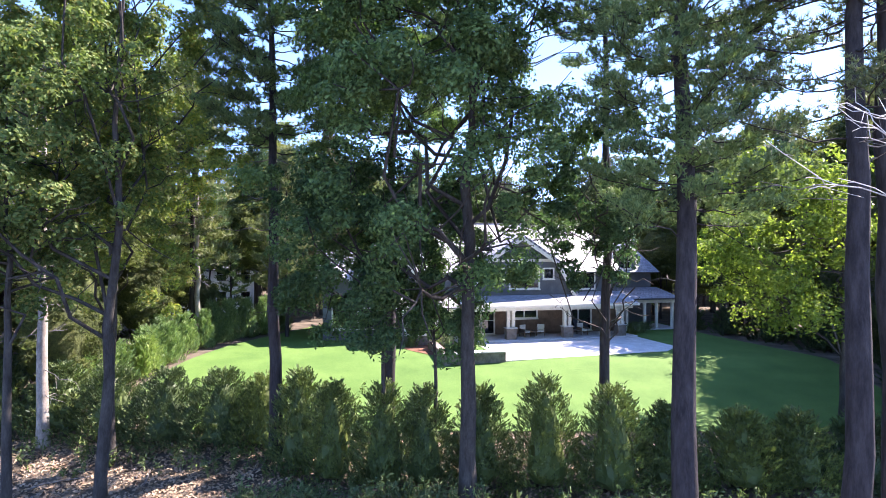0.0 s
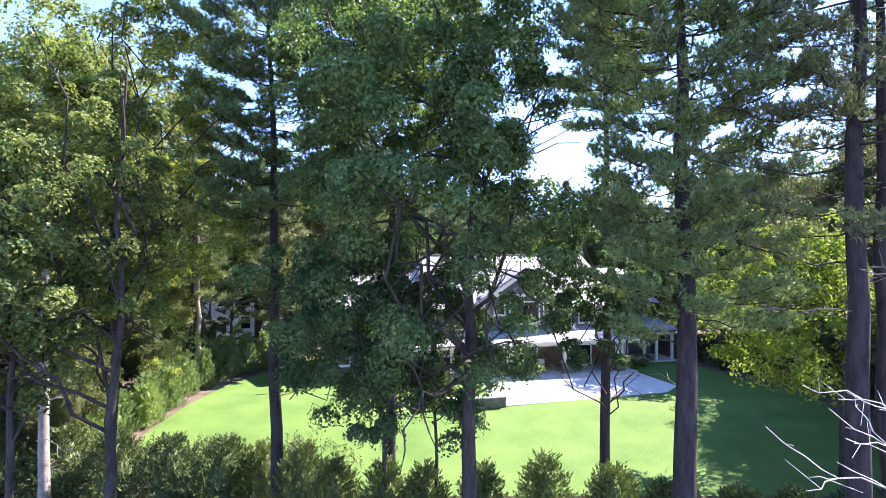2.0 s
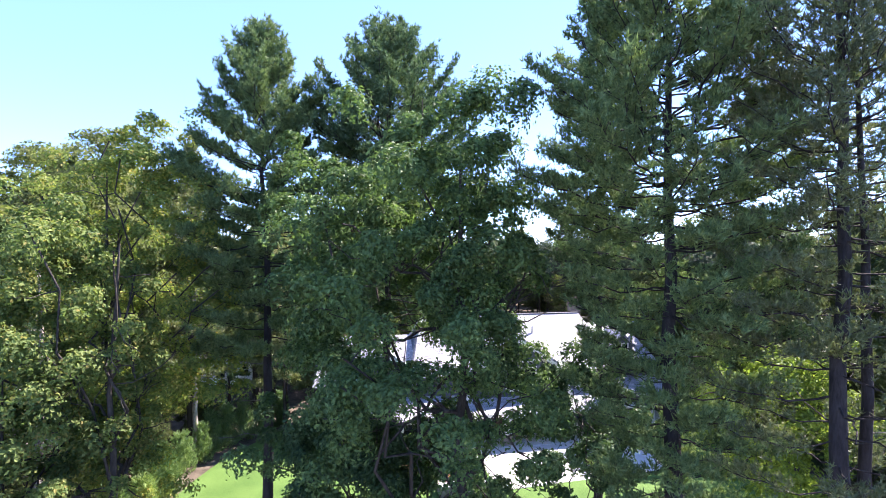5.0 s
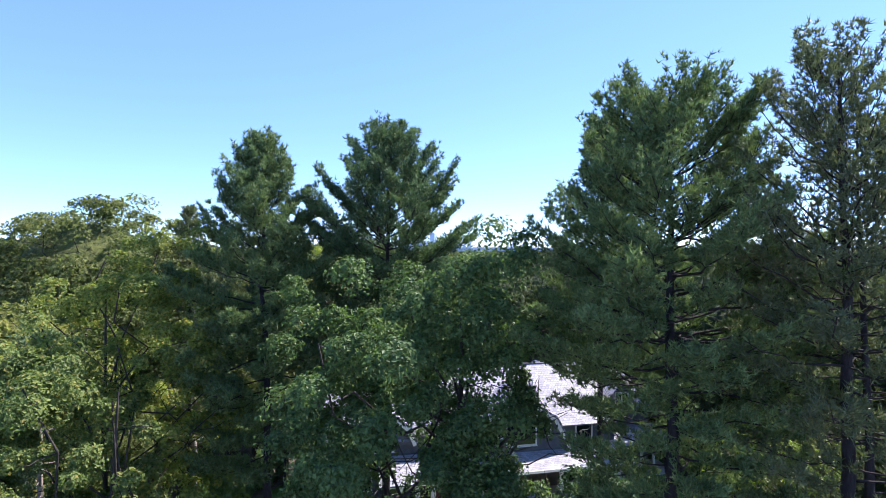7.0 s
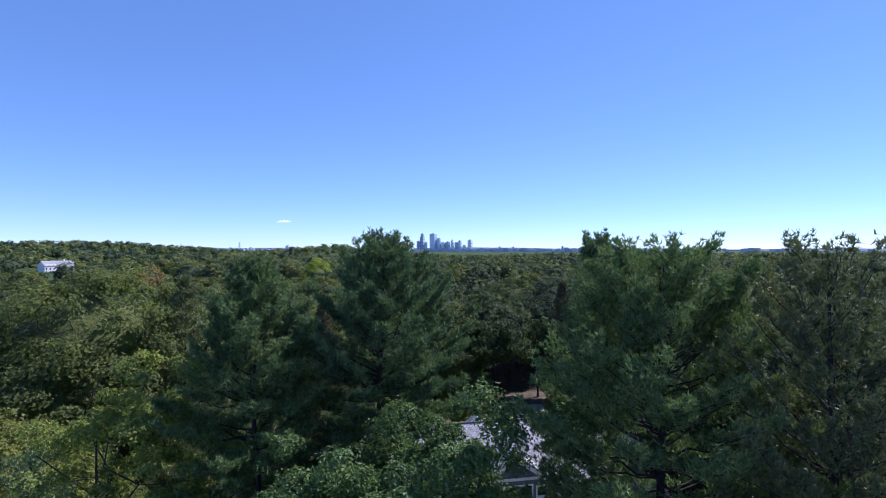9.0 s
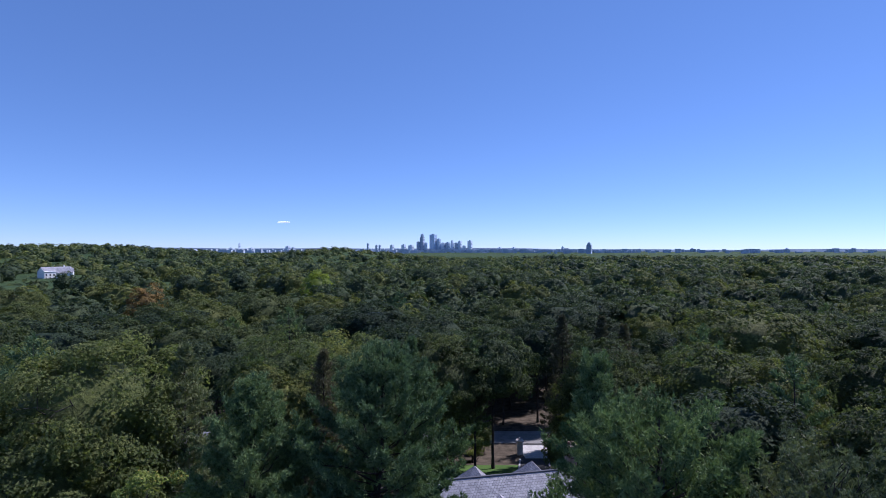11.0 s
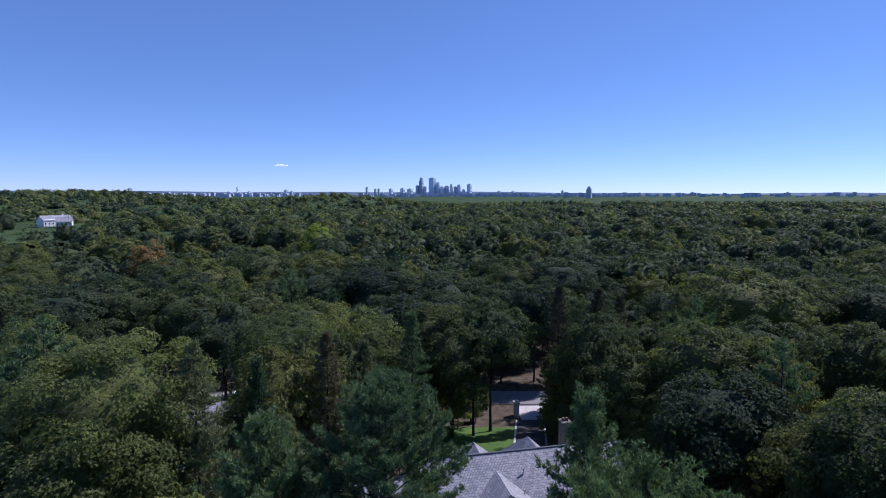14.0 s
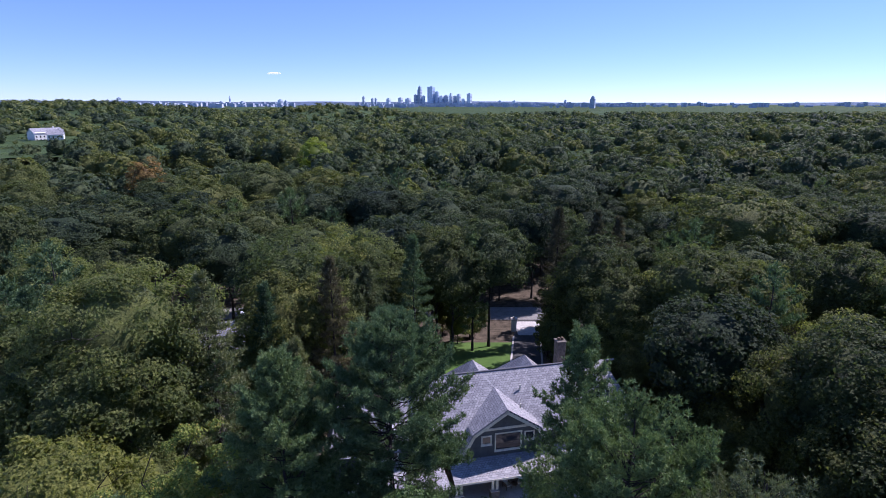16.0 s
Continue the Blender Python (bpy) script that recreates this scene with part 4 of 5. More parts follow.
# upper windows
window(house, -0.95, 1.55, 4.05, 5.75, 0, 1, 0)
window(house, 2.05, 2.85, 4.85, 5.6, 0, 1, 0)
window(house, -2.3, -1.5, 4.85, 5.6, 0, 1, 0)
window(house, 5.6, 7.0, 3.9, 5.3, 0.7, 1, 0)
window(house, -12.2, -10.4, 4.2, 5.5, 0.6, 2, 1)
window(house, -15.4, -14.2, 1.0, 2.5, 0.9, 1, 1)
window(house, -13.4, -12.2, 1.0, 2.5, 0.9, 1, 1)

# long porch in front of the main block
PORCH_V = -1.7
roof_slab(house, [(-5.6, -2.6, 2.85), (9.4, -2.6, 2.85), (9.4, 0.7, 3.6), (-5.6, 0.7, 3.6)], 0.14, "porch_roof")
part("porch_beam", boxm(-5.4, PORCH_V - 0.18, 2.35, 9.2, PORCH_V + 0.18, 2.68), TRIM, house)
part("porch_fascia", boxm(-5.6, -2.64, 2.66, 9.4, -2.6, 2.86), TRIM, house)
part("porch_ceiling", boxm(-5.5, -2.55, 2.69, 9.3, 0.68, 2.73), TIMBER, house)
part("porch_floor", boxm(-6.0, -2.3, -0.05, 9.4, 0.7, 0.10), PAVING, house)
part("porch_back_wall", boxm(-8.0, 0.62, 0.1, 9.0, 0.70, 3.3), TIMBER, house, "brown boarded wall under the porch")


def porch_column(parent, u, v, posts=2, top=2.35):
    pier = part("stone_pier", boxm(u - 0.42, v - 0.3, -0.05, u + 0.42, v + 0.3, 0.95, bevel=0.03), STONE, parent)
    part("pier_cap", boxm(u - 0.48, v - 0.36, 0.95, u + 0.48, v + 0.36, 1.03, bevel=0.015), PAVING, pier)
    for k in range(posts):
        d = (k - (posts - 1) / 2) * 0.42
        bm = bmesh.new()
        box(bm, u + d - 0.13, v - 0.13, 1.03, u + d + 0.13, v + 0.13, top, 0.012)
        box(bm, u + d - 0.16, v - 0.16, top - 0.12, u + d + 0.16, v + 0.16, top - 0.002, 0.01)
        part("post", bm, TRIM, parent)


for u in (-5.0, -1.5, 3.35, 8.1):
    porch_column(house, u, PORCH_V)
window(house, -0.6, 1.6, 1.5, 2.5, 0.62, 2, 0)
window(house, 4.3, 6.6, 0.35, 2.4, 0.62, 2, 0)
window(house, -4.4, -2.2, 0.25, 2.35, 0.62, 2, 1)
# porch of the right wing
roof_slab(house, [(9.4, 0.9, 2.85), (15.8, 0.9, 2.85), (15.4, 4.2, 3.6), (9.4, 4.2, 3.6)], 0.14, "porch_roof")
part("porch_beam", boxm(9.4, 1.3, 2.4, 15.5, 1.6, 2.68), TRIM, house)
for u in (10.6, 12.4, 13.6, 15.2):
    part("post", boxm(u - 0.11, 1.34, 0.0, u + 0.11, 1.56, 2.4, bevel=0.01), TRIM, house)
part("porch_floor", boxm(9.4, 0.8, -0.05, 15.6, 4.2, 0.08), PAVING, house)
window(house, 10.2, 12.0, 0.4, 2.4, 4.2, 2, 0)
# glazed bay
bay = part("bay_wall", boxm(-11.5, -2.7, -0.3, -6.4, 0.9, 0.75), STONE, house)
part("bay_roof_edge", boxm(-11.7, -2.95, 2.66, -6.2, 0.9, 2.9), TRIM, house)
roof_slab(house, [(-11.9, -3.1, 2.88), (-6.0, -3.1, 2.88), (-6.4, 0.7, 3.7), (-11.5, 0.7, 3.7)], 0.12, "bay_roof")
for i in range(5):
    u = -11.4 + i * 1.225
    part("post", boxm(u - 0.1, -2.7, 0.75, u + 0.1, -2.5, 2.66), TRIM, house)
for i in range(4):
    u = -11.4 + i * 1.225
    window(house, u + 0.2, u + 1.03, 0.9, 2.5, -2.58, 1, 0, 0.08)
part("bay_core", boxm(-11.2, -2.2, 0.7, -6.7, 0.7, 2.7), GLASS, house)

# ---------------------------------------------------------------- patio
patio = new("patio")
patio.matrix_basis = pose(6.5, 45.3, 0, 0, 0, 12)
tagged(patio, "pale stone patio in full sun", "patio", kind="structure")
bm = bmesh.new()
prism(bm, [(-4.6, -9.4, -0.25), (7.8, -8.6, -0.25), (9.6, -7.2, -0.25), (9.2, -2.3, -0.25), (-4.6, -2.3, -0.25)], (0, 0, 0.29))
part("slab", bm, PAVING, patio)

# ---------------------------------------------------------------- hedge and shrubs
def shrub_geo(seed, h, r, n, leaf, cone=0.55):
    """A bushy evergreen: a leafy cone of flat upswept sprays on a short stem."""
    rg = np.random.default_rng(seed)
    wood, lv = Geo(), Geo()
    wood.tube(np.array([[0, 0, -0.2], [0.03, 0, h * 0.5], [0, 0.02, h * 0.9]]), [0.05, 0.035, 0.01], 5)
    m = n // 14
    z = h * rg.uniform(0.02, 1, m) ** 1.1
    rad = r * (1 - (z / h) ** 1.35 * (1 - 0.08)) ** cone * rg.uniform(0.66, 1.12, m)
    az = rg.uniform(0, 2 * np.pi, m)
    out = np.stack([np.cos(az), np.sin(az), np.zeros(m)], 1)
    tip = out * rad[:, None] + np.stack([np.zeros(m), np.zeros(m), z + 0.12 * rg.uniform(0, 1, m)], 1)
    base = tip - out * 0.30 - np.array([0, 0, 0.26])
    k = np.repeat(np.arange(m), 14)
    s = rg.uniform(0, 1, len(k))[:, None]
    pos = base[k] + (tip - base)[k] * s * 1.25 + rg.normal(size=(len(k), 3)) * np.array([0.10, 0.10, 0.07]) * (1.1 - s)
    nr = unit(out[k] * 0.7 + np.array([0, 0, 0.5]) + rg.normal(size=pos.shape) * 0.5)
    ax = unit(out[k] * 0.55 + np.array([0, 0, 0.75]) + rg.normal(size=pos.shape) * 0.33)
    leaf_cards(lv, pos, nr, leaf * 1.5, leaf * 0.36, rg, ax)
    u, t = ico(3)
    zc = (u[:, 2] + 1) / 2
    wide = r * 0.44 * (1 - zc ** 1.35 * 0.92) ** cone * rg.uniform(0.85, 1.12, len(u))
    ring = unit(np.stack([u[:, 0], u[:, 1], np.zeros(len(u))], 1) + 1e-6) * np.minimum(1, np.hypot(u[:, 0], u[:, 1]) * 1.7)[:, None]
    lv.add(ring * wide[:, None] + np.stack([np.zeros(len(u)), np.zeros(len(u)), zc * h * 0.86], 1), t)
    return wood, lv


def shrub(name, label, x, y, group, mat=CEDAR, **kw):
    w, lv = shrub_geo(**kw)
    ob = new(name)
    ob.location = (x, y, float(ground_z(x, y)))
    tagged(ob, label, "shrub", group)
    child(new("stem", w.mesh("stem", OAK_BARK)), ob)
    child(new("foliage", lv.mesh("foliage", mat)), ob)
    return ob


HEDGE = [(-20.0, 24.5, 3.2, 1.5), (-17.3, 24.6, 2.9, 1.4), (-14.8, 24.2, 3.0, 1.4), (-12.0, 23.6, 3.0, 1.5), (-9.5, 23.3, 3.12, 1.5), (-7.7, 23.2, 2.91, 1.26), (-5.7, 21.5, 3.75, 1.02), (-4.2, 20.6, 3.65, 1.02),
         (-2.2, 20.2, 3.68, 1.16), (-0.7, 20.2, 3.59, 1.02), (1.4, 20.2, 3.64, 1.02), (3.8, 20.1, 4.02, 1.21), (6.2, 19.7, 3.77, 1.26), (8.4, 20.1, 3.02, 1.12), (11.1, 20.1, 2.75, 1.3), (13.2, 20.1, 2.71, 1.21),
         (15.8, 20.4, 2.51, 1.21), (18.1, 20.8, 2.7, 1.3)]
for i, (x, y, h, r) in enumerate(HEDGE):
    shrub("hedge_shrub", "bushy dark green evergreen hedge shrub below the lawn", x, y, "hedge below the lawn", seed=100 + i, h=h, r=r + 0.5, n=7600, leaf=0.125, cone=0.62)
for i, (x, y, h, r) in enumerate([(-18.6, 34.0, 2.6, 1.2), (-19.4, 36.5, 3.4, 1.3), (-18.4, 38.2, 2.8, 1.1), (-17.8, 41.8, 3.3, 0.9), (-17.2, 43.4, 3.3, 0.9), (-16.4, 45.0, 3.2, 0.9), (-15.4, 46.6, 3.2, 0.9), (-14.4, 48.4, 3.0, 0.9), (-19.0, 31.0, 2.6, 1.3), (-19.2, 28.4, 2.4, 1.4), (-18.0, 32.6, 2.3, 1.1), (-18.9, 29.8, 2.0, 1.0), (-18.0, 35.4, 2.5, 1.0), (-17.9, 40.2, 2.9, 0.9)]):
    shrub("arborvitae", "light green arborvitae along the lawn's edge", x, y, "shrubs along the lawn's edge", mat=ARBOR, seed=130 + i, h=h, r=r, n=4200, leaf=0.15, cone=0.4)
for i, (x, y, h, r) in enumerate([(24.5, 27.5, 2.0, 1.6), (27.0, 31.0, 2.4, 1.7), (28.0, 35.0, 2.5, 1.8), (27.2, 39.0, 2.2, 1.6), (26.0, 43.0, 2.4, 1.7), (24.6, 46.5, 2.2, 1.6), (22.8, 50.0, 2.0, 1.5), (23.0, 24.6, 1.9, 1.5)]):
    shrub("woodland_shrub", "dark broad shrub at the shaded edge of the lawn", x, y, "shrubs in the shade", seed=150 + i, mat=FOREST, h=h, r=r, n=2600, leaf=0.2, cone=0.35)

# garden bed beside the bay
bed = sheet("mulch_bed", np.linspace(35.3, 41.5, 12), line([(35.3, 0.9), (38, -1.8), (41.5, -4.6)]), line([(35.3, 3.6), (36.0, 4.2), (38, 1.5), (41.5, -0.5)]), 12, 0.06, MULCH)
tagged(bed, "reddish bark mulch bed beside the patio", "garden bed", kind="structure")
for i, (x, y, h, r, mt) in enumerate([(-2.3, 40.2, 1.1, 0.55, WEED), (-0.6, 39.2, 1.3, 0.5, WEED), (0.3, 38.6, 1.2, 0.5, WEED), (1.1, 36.8, 0.75, 0.5, LIME), (2.0, 36.2, 0.6, 0.45, WEED), (3.4, 35.7, 0.6, 0.4, LIME), (-3.6, 40.3, 1.2, 0.9, CEDAR), (-5.0, 40.6, 1.2, 0.9, CEDAR), (17.2, 47.5, 0.9, 0.7, WEED), (18.4, 49.0, 0.7, 0.7, WEED), (16.0, 46.3, 1.0, 0.6, CEDAR)]):
    shrub("garden_shrub", "small rounded garden shrub in the bed", x, y, "garden shrubs by the house", mat=mt, seed=170 + i, h=h, r=r, n=900, leaf=0.11, cone=0.35)

# stone seat wall round the near corner of the patio
seat = new("seat_wall")
seat.matrix_basis = pose(6.5, 45.3, 0, 0, 0, 12)
tagged(seat, "low brown fieldstone seat wall at the patio's corner", "garden wall")
part("wall_run", boxm(-8.2, -9.5, -0.4, -4.5, -9.0, 0.62, bevel=0.03), STONE, seat)
part("wall_run", boxm(-8.6, -9.5, -0.4, -8.1, -4.0, 0.62, bevel=0.03), STONE, seat)
part("coping", boxm(-8.7, -9.6, 0.622, -4.4, -8.9, 0.70, bevel=0.015), PAVING, seat)

# ---------------------------------------------------------------- wood floor: weeds, litter, sticks
def weeds(name, label, n, x0, x1, y0, y1, hmin, hmax, seed, mat):
    """Tall leafy stalks too many to count."""
    r = np.random.default_rng(seed)
    g = Geo()
    for i in range(n):
        x, y = r.uniform(x0, x1), r.uniform(y0, y1)
        z, h = float(ground_z(x, y)), r.uniform(hmin, hmax)
        top = np.array([x + r.normal() * 0.12, y + r.normal() * 0.12, z + h])
        g.tube(np.array([[x, y, z - 0.05], top]), [0.012, 0.004], 3)
        m = 16
        s = r.uniform(0.2, 1, m)[:, None]
        pos = np.array([x, y, z]) + (top - np.array([x, y, z])) * s + r.normal(size=(m, 3)) * 0.07
        leaf_cards(g, pos, unit(r.normal(size=(m, 3)) + np.array([0, 0, 0.6])), 0.2, 0.06, r)
    return tagged(new(name, g.mesh(name, mat)), label, "plants", kind="stuff")


weeds("tall_weeds", "tall green goldenrod and weeds before the hedge", 520, -7.0, 1.5, 15.2, 18.6, 0.5, 1.2, 201, WEED)
weeds("ground_weeds", "tall grass and weeds in the shade", 420, 0.5, 13.0, 14.0, 18.0, 0.4, 1.0, 202, WEED)
weeds("low_plants", "low leafy plants in the wood", 500, -24, -4, 20.5, 30, 0.3, 0.9, 203, CEDAR)
r = np.random.default_rng(210)
g = Geo()
n = 22000
x, y = r.triangular(-24, -14, 15, n), r.uniform(11.5, 24, n)
leaf_cards(g, np.stack([x, y, ground_z(x, y) + r.uniform(0.01, 0.05, n)], 1), unit(r.normal(size=(n, 3)) * 0.45 + np.array([0, 0, 1.0])), 0.16, 0.10, r)
tagged(new("leaf_litter", g.mesh("leaf_litter", LITTER)), "pale dry fallen leaves on the wood floor", "leaves", kind="stuff")
for i in range(26):
    x, y = r.uniform(-18, -3), r.uniform(14.5, 22)
    a, L = r.uniform(0, 3.14), r.uniform(0.6, 2.2)
    g = Geo()
    p = bent(np.array([0.0, 0, 0.05]), np.array([math.cos(a) * L, math.sin(a) * L, 0.08]), r, 5, -0.02, 0.04)
    g.tube(p, np.linspace(0.035, 0.012, 5), 5)
    ob = new("fallen_branch", g.mesh("fallen_branch", DEAD_WOOD, True))
    ob.location = (x, y, float(ground_z(x, y)))
    tagged(ob, "weathered grey fallen branch on leaf litter", "branch", "fallen branches")

# ---------------------------------------------------------------- drive, gate and road beyond the house
drive = sheet("driveway", np.linspace(57, 97, 40), lambda y: 8.2 + (y - 57) * 0.16, lambda y: 12.5 + (y - 57) * 0.16, 6, 0.07, ASPHALT)
tagged(drive, "dark asphalt drive leading to the gate", "driveway", kind="structure")
road = sheet("road", np.linspace(96.5, 103, 8), lambda y: -80, lambda y: 80, 60, 0.10, ROAD)
tagged(road, "pale sunlit road behind the wood", "road", kind="structure")

apron = sheet("gate_apron", np.linspace(87.5, 95.5, 6), lambda y: 13.9, lambda y: 18.7, 5, 0.13, PAVING)
tagged(apron, "pale paved apron between the gate posts", "paving", kind="structure")
for k, off in enumerate((8.0, 12.55)):
    kerb = sheet("kerb", np.linspace(58, 87, 20), lambda y: off + (y - 57) * 0.16, lambda y: off + 0.3 + (y - 57) * 0.16, 2, 0.16, PAVING, 0.2)
    tagged(kerb, "pale stone edging along the drive", "kerb", kind="structure")


def gate_post(x, y):
    z = float(ground_z(x, y))
    ob = new("gate_post")
    ob.location = (x, y, z)
    tagged(ob, "pale stone gate post at the end of the drive", "gate post", "gate posts")
    part("shaft", boxm(-0.45, -0.45, -0.2, 0.45, 0.45, 2.3, bevel=0.03), WHITE, ob)
    part("cap", boxm(-0.6, -0.6, 2.3, 0.6, 0.6, 2.5, bevel=0.05), PAVING, ob)
    part("finial", boxm(-0.2, -0.2, 2.5, 0.2, 0.2, 2.85, bevel=0.08), PAVING, ob)


gate_post(13.4, 90.5)
gate_post(19.2, 90.5)


# ---------------------------------------------------------------- other houses
def plain_house(x, y, w, d, h, ridge, turn, wall_mat, roof_m, label, storeys=2, lift=0.0):
    z = float(ground_z(x, y)) + lift
    ob = new("house")
    ob.matrix_basis = pose(x, y, z, 0, 0, turn)
    tagged(ob, label, "house", "neighbouring houses")
    bm = bmesh.new()
    prism(bm, [(-w / 2, -d / 2, -lift - 1), (-w / 2, d / 2, -lift - 1), (-w / 2, d / 2, h), (-w / 2, 0, ridge - 0.15), (-w / 2, -d / 2, h)], (w, 0, 0))
    part("wall", bm, wall_mat, ob)
    for s in (-1, 1):
        q = [(-w / 2 - 0.4, s * (d / 2 + 0.5), h - 0.3), (w / 2 + 0.4, s * (d / 2 + 0.5), h - 0.3), (w / 2 + 0.4, 0, ridge), (-w / 2 - 0.4, 0, ridge)]
        roof_slab(ob, q if s < 0 else [q[1], q[0], q[3], q[2]], 0.15, "roof_slope", roof_m)
    n = max(2, int(w / 2.6))
    for st in range(storeys):
        for i in range(n):
            c = -w / 2 + (i + 0.5) * w / n
            window(ob, c - 0.5, c + 0.5, 0.9 + st * 2.7, 2.3 + st * 2.7, -d / 2, 1, 1, 0.1, WHITE)
    part("chimney", boxm(w * 0.25, -0.4, ridge - 1, w * 0.25 + 0.9, 0.4, ridge + 1.1, bevel=0.03), wall_mat, ob)


plain_house(-29.5, 66, 13, 9, 5.2, 8.4, 18, WHITE, SLATE, "neighbouring white house with a pale grey roof among the trees")
plain_house(-38.5, 60, 8, 7, 3.2, 5.4, -20, WHITE, SLATE, "small white garage among the trees", 1)

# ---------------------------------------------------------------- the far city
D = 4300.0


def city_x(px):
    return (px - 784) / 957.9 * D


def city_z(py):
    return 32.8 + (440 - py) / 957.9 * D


def tower(x0, x1, top, mat=CITY, steps=1, spire=0.0, depth=60):
    """A far building: body, set-back crown, roof plant and spire."""
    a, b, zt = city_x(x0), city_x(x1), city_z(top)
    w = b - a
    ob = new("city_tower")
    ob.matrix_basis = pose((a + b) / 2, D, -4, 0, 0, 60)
    w, depth = w * 0.72, w * 0.74
    tagged(ob, "hazy grey-blue city building on the skyline", "skyscraper", "city skyline")
    H = zt + 4
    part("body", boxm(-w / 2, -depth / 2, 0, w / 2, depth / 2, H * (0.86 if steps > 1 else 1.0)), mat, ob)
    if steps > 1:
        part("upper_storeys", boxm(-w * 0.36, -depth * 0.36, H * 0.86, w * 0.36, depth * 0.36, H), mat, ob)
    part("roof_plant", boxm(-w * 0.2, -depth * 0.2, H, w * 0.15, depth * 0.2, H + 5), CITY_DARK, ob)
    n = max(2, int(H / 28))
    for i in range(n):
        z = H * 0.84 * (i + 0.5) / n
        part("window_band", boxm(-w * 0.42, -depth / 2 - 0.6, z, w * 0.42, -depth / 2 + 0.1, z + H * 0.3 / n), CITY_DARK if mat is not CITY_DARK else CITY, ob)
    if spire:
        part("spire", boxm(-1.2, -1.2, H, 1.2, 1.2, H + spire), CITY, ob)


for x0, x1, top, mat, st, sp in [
        (737, 743, 428, CITY_DARK, 1, 0), (743, 751, 415, CITY_DARK, 2, 12), (751, 756, 430, CITY, 1, 0), (760, 773, 415, CITY_BLUE, 1, 0), (773, 780, 423, CITY_BLUE, 1, 0),
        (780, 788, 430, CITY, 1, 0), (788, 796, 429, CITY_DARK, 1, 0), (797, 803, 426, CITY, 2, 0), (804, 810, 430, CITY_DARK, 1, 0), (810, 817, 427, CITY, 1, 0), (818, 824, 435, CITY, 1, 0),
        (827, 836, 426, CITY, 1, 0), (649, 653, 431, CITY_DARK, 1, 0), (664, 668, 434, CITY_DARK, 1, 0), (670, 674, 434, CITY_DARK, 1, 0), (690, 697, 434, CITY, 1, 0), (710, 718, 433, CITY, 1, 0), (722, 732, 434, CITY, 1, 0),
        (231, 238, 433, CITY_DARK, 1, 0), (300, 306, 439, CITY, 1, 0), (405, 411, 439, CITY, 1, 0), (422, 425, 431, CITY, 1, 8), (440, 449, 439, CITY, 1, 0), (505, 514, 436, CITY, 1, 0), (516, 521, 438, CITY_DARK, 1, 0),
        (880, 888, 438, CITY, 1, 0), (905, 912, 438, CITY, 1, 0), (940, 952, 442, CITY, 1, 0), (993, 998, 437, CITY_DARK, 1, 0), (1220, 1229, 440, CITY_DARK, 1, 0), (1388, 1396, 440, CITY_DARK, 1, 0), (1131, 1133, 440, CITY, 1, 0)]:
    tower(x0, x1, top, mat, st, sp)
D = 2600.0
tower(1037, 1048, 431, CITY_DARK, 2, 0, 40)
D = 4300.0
r = np.random.default_rng(300)
g = Geo()
cube_t = np.array([[0, 1, 3], [0, 3, 2], [4, 6, 7], [4, 7, 5], [0, 4, 5], [0, 5, 1], [2, 3, 7], [2, 7, 6], [0, 2, 6], [0, 6, 4], [1, 5, 7], [1, 7, 3]])
for i in range(700):
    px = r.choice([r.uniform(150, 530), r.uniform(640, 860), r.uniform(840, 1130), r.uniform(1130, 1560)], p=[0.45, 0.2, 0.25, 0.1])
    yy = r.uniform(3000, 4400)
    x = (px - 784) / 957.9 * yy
    w, h = r.uniform(8, 40), r.uniform(16, 36)
    v = np.array([[a * w / 2, b * 12, c * h] for a in (-1, 1) for b in (-1, 1) for c in (0, 1)]) + np.array([x, yy, float(ground_z(x, yy))])
    g.add(v, cube_t)
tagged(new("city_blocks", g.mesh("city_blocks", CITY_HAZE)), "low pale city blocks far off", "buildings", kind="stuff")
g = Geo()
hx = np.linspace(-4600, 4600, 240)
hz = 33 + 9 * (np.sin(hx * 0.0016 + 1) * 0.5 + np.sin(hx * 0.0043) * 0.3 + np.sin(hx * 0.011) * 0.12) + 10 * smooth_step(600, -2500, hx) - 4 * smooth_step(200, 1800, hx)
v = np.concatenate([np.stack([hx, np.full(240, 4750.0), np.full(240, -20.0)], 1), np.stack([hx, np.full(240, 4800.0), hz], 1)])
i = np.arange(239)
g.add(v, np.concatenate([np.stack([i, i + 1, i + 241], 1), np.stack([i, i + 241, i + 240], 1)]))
tagged(new("distant_hills", g.mesh("distant_hills", HILLS, True)), "low hills on the horizon, coloured blue for haze", "hills", kind="backdrop")

# the white house on the wooded hill
plain_house(-325, 455, 22, 13, 7.2, 10.8, 58, WHITE, SLATE, "large white house standing out of the distant woods", 2, 9.2)

plain_house(-311, 446, 11, 10, 6.4, 10.0, 30, WHITE, SLATE, "white gabled wing beside the house in the distant woods", 2, 9.2)

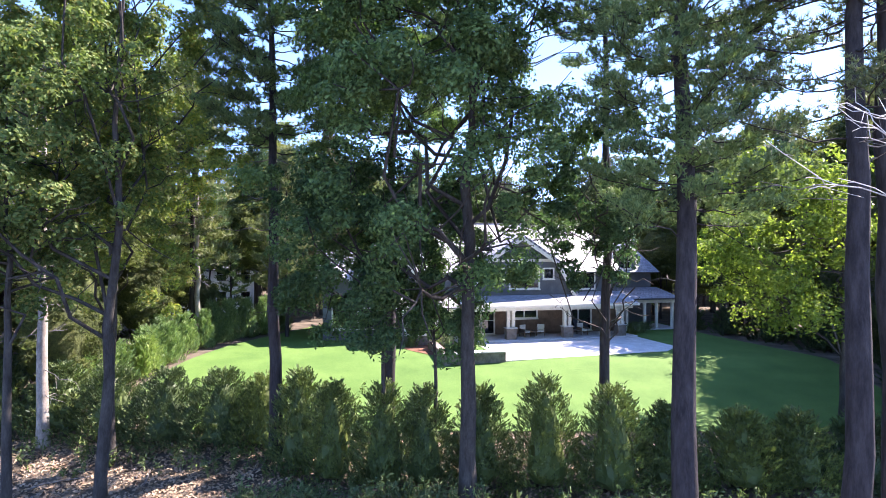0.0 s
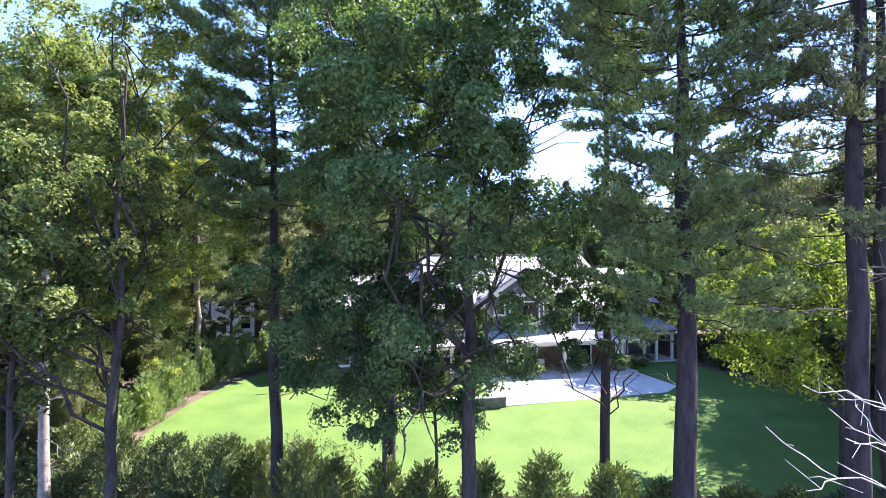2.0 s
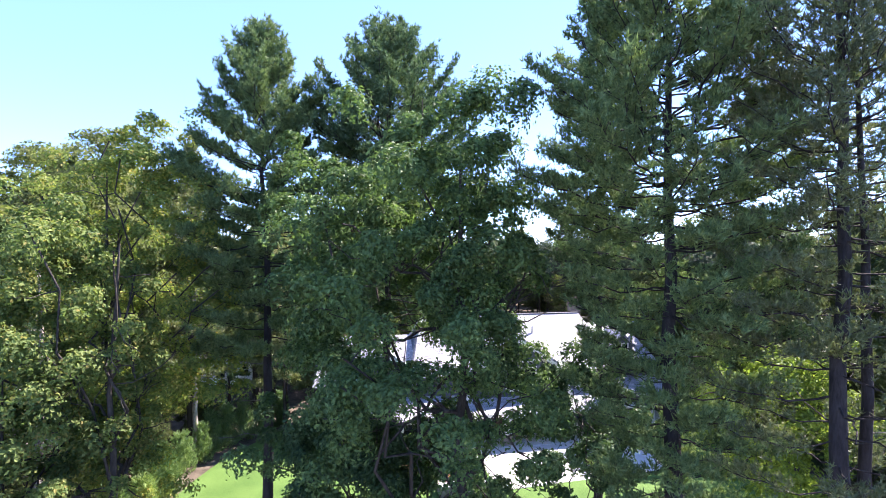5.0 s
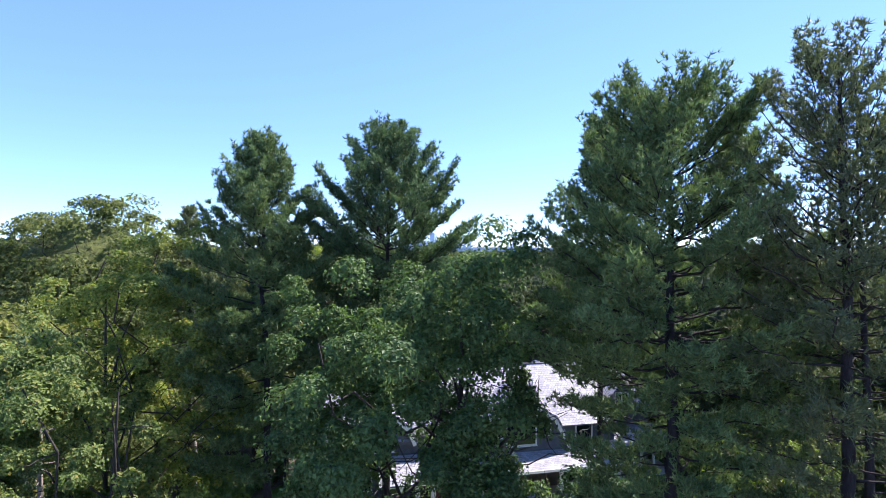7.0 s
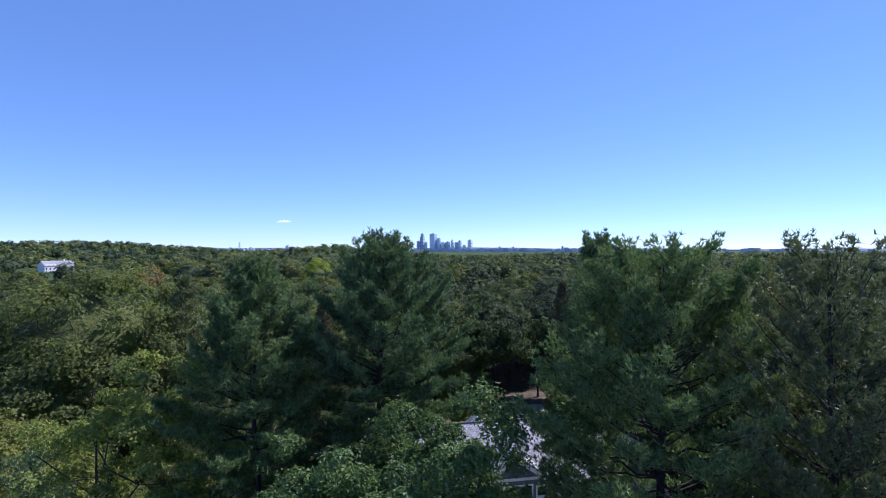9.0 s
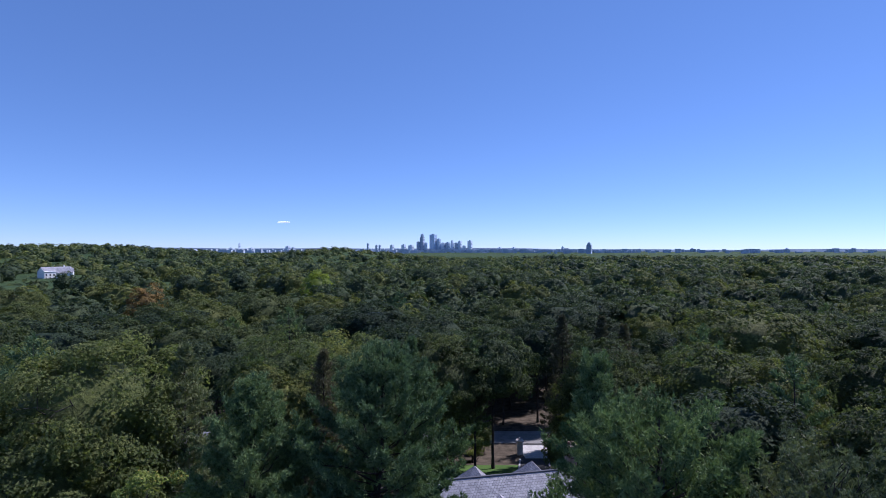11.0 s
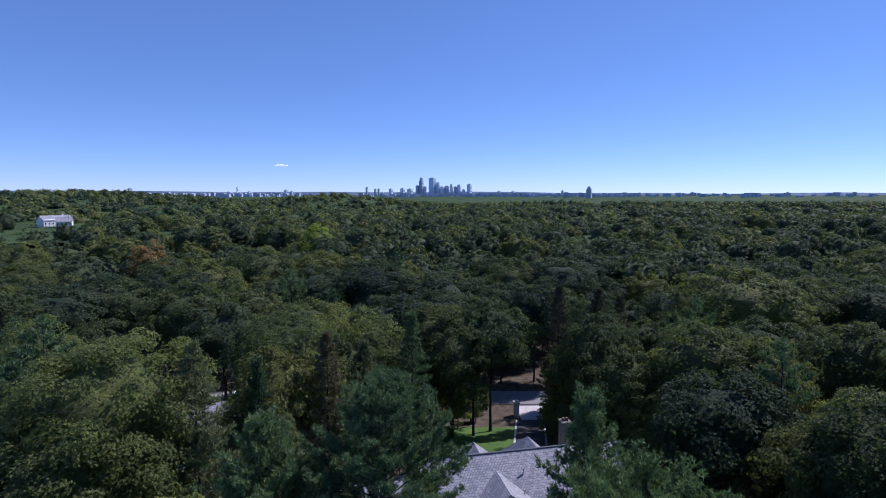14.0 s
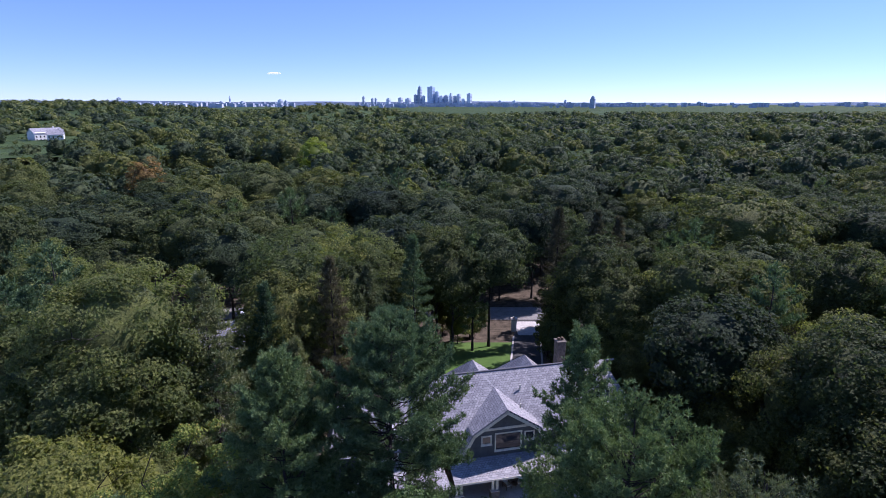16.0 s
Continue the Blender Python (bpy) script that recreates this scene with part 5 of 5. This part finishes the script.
# a single small cloud low over the city
cloud = Geo()
bm = bmesh.new()
bmesh.ops.create_icosphere(bm, subdivisions=2, radius=1)
cv = np.array([v.co[:] for v in bm.verts])
ct = np.array([[v.index for v in f.verts] for f in bm.faces])
bm.free()
r = np.random.default_rng(5)
for i in range(9):
    q = (i - 4) / 4
    cloud.add(cv * np.array([16, 10, 5 + 3 * (1 - q * q)]) * r.uniform(0.8, 1.2, (len(cv), 1)) + np.array([-1370 + q * 42, 4650, 262 + r.normal() * 2]), ct)
tagged(new("cloud", cloud.mesh("cloud", CLOUD, True)), "one small white cloud low in the sky", "cloud", kind="backdrop")


# ---------------------------------------------------------------- porch and patio furniture
def place(ob, u, v, z, turn=0):
    ob.matrix_basis = house.matrix_basis @ pose(u, v, z, 0, 0, turn)
    return ob


def armchair(u, v, turn):
    ob = place(new("armchair"), u, v, 0.10, turn)
    tagged(ob, "pale cushioned armchair on the shaded porch", "chair", "chairs on the porch")
    for x in (-0.32, 0.32):
        for y in (-0.3, 0.3):
            part("leg", boxm(x - 0.03, y - 0.03, 0, x + 0.03, y + 0.03, 0.36, bevel=0.005), TIMBER, ob)
        part("armrest", boxm(x - 0.05, -0.36, 0.36, x + 0.05, 0.36, 0.62, bevel=0.015), TIMBER, ob)
    part("seat", boxm(-0.28, -0.36, 0.33, 0.28, 0.30, 0.48, bevel=0.03), TRIM, ob)
    part("backrest", boxm(-0.30, 0.26, 0.40, 0.30, 0.38, 0.92, bevel=0.03), TRIM, ob)


armchair(0.1, -0.7, 20)
armchair(1.5, -0.6, -25)
armchair(5.2, -0.7, 10)
table = place(new("side_table"), 0.8, -0.8, 0.10)
tagged(table, "low round dark wooden table between the chairs", "table")
bm = bmesh.new()
bmesh.ops.create_cone(bm, cap_ends=True, segments=24, radius1=0.34, radius2=0.34, depth=0.04, matrix=Matrix.Translation((0, 0, 0.46)))
part("tabletop", bm, TIMBER, table)
for a in (0.6, 2.7, 4.8):
    part("leg", boxm(math.cos(a) * 0.22 - 0.02, math.sin(a) * 0.22 - 0.02, 0, math.cos(a) * 0.22 + 0.02, math.sin(a) * 0.22 + 0.02, 0.44), TIMBER, table)
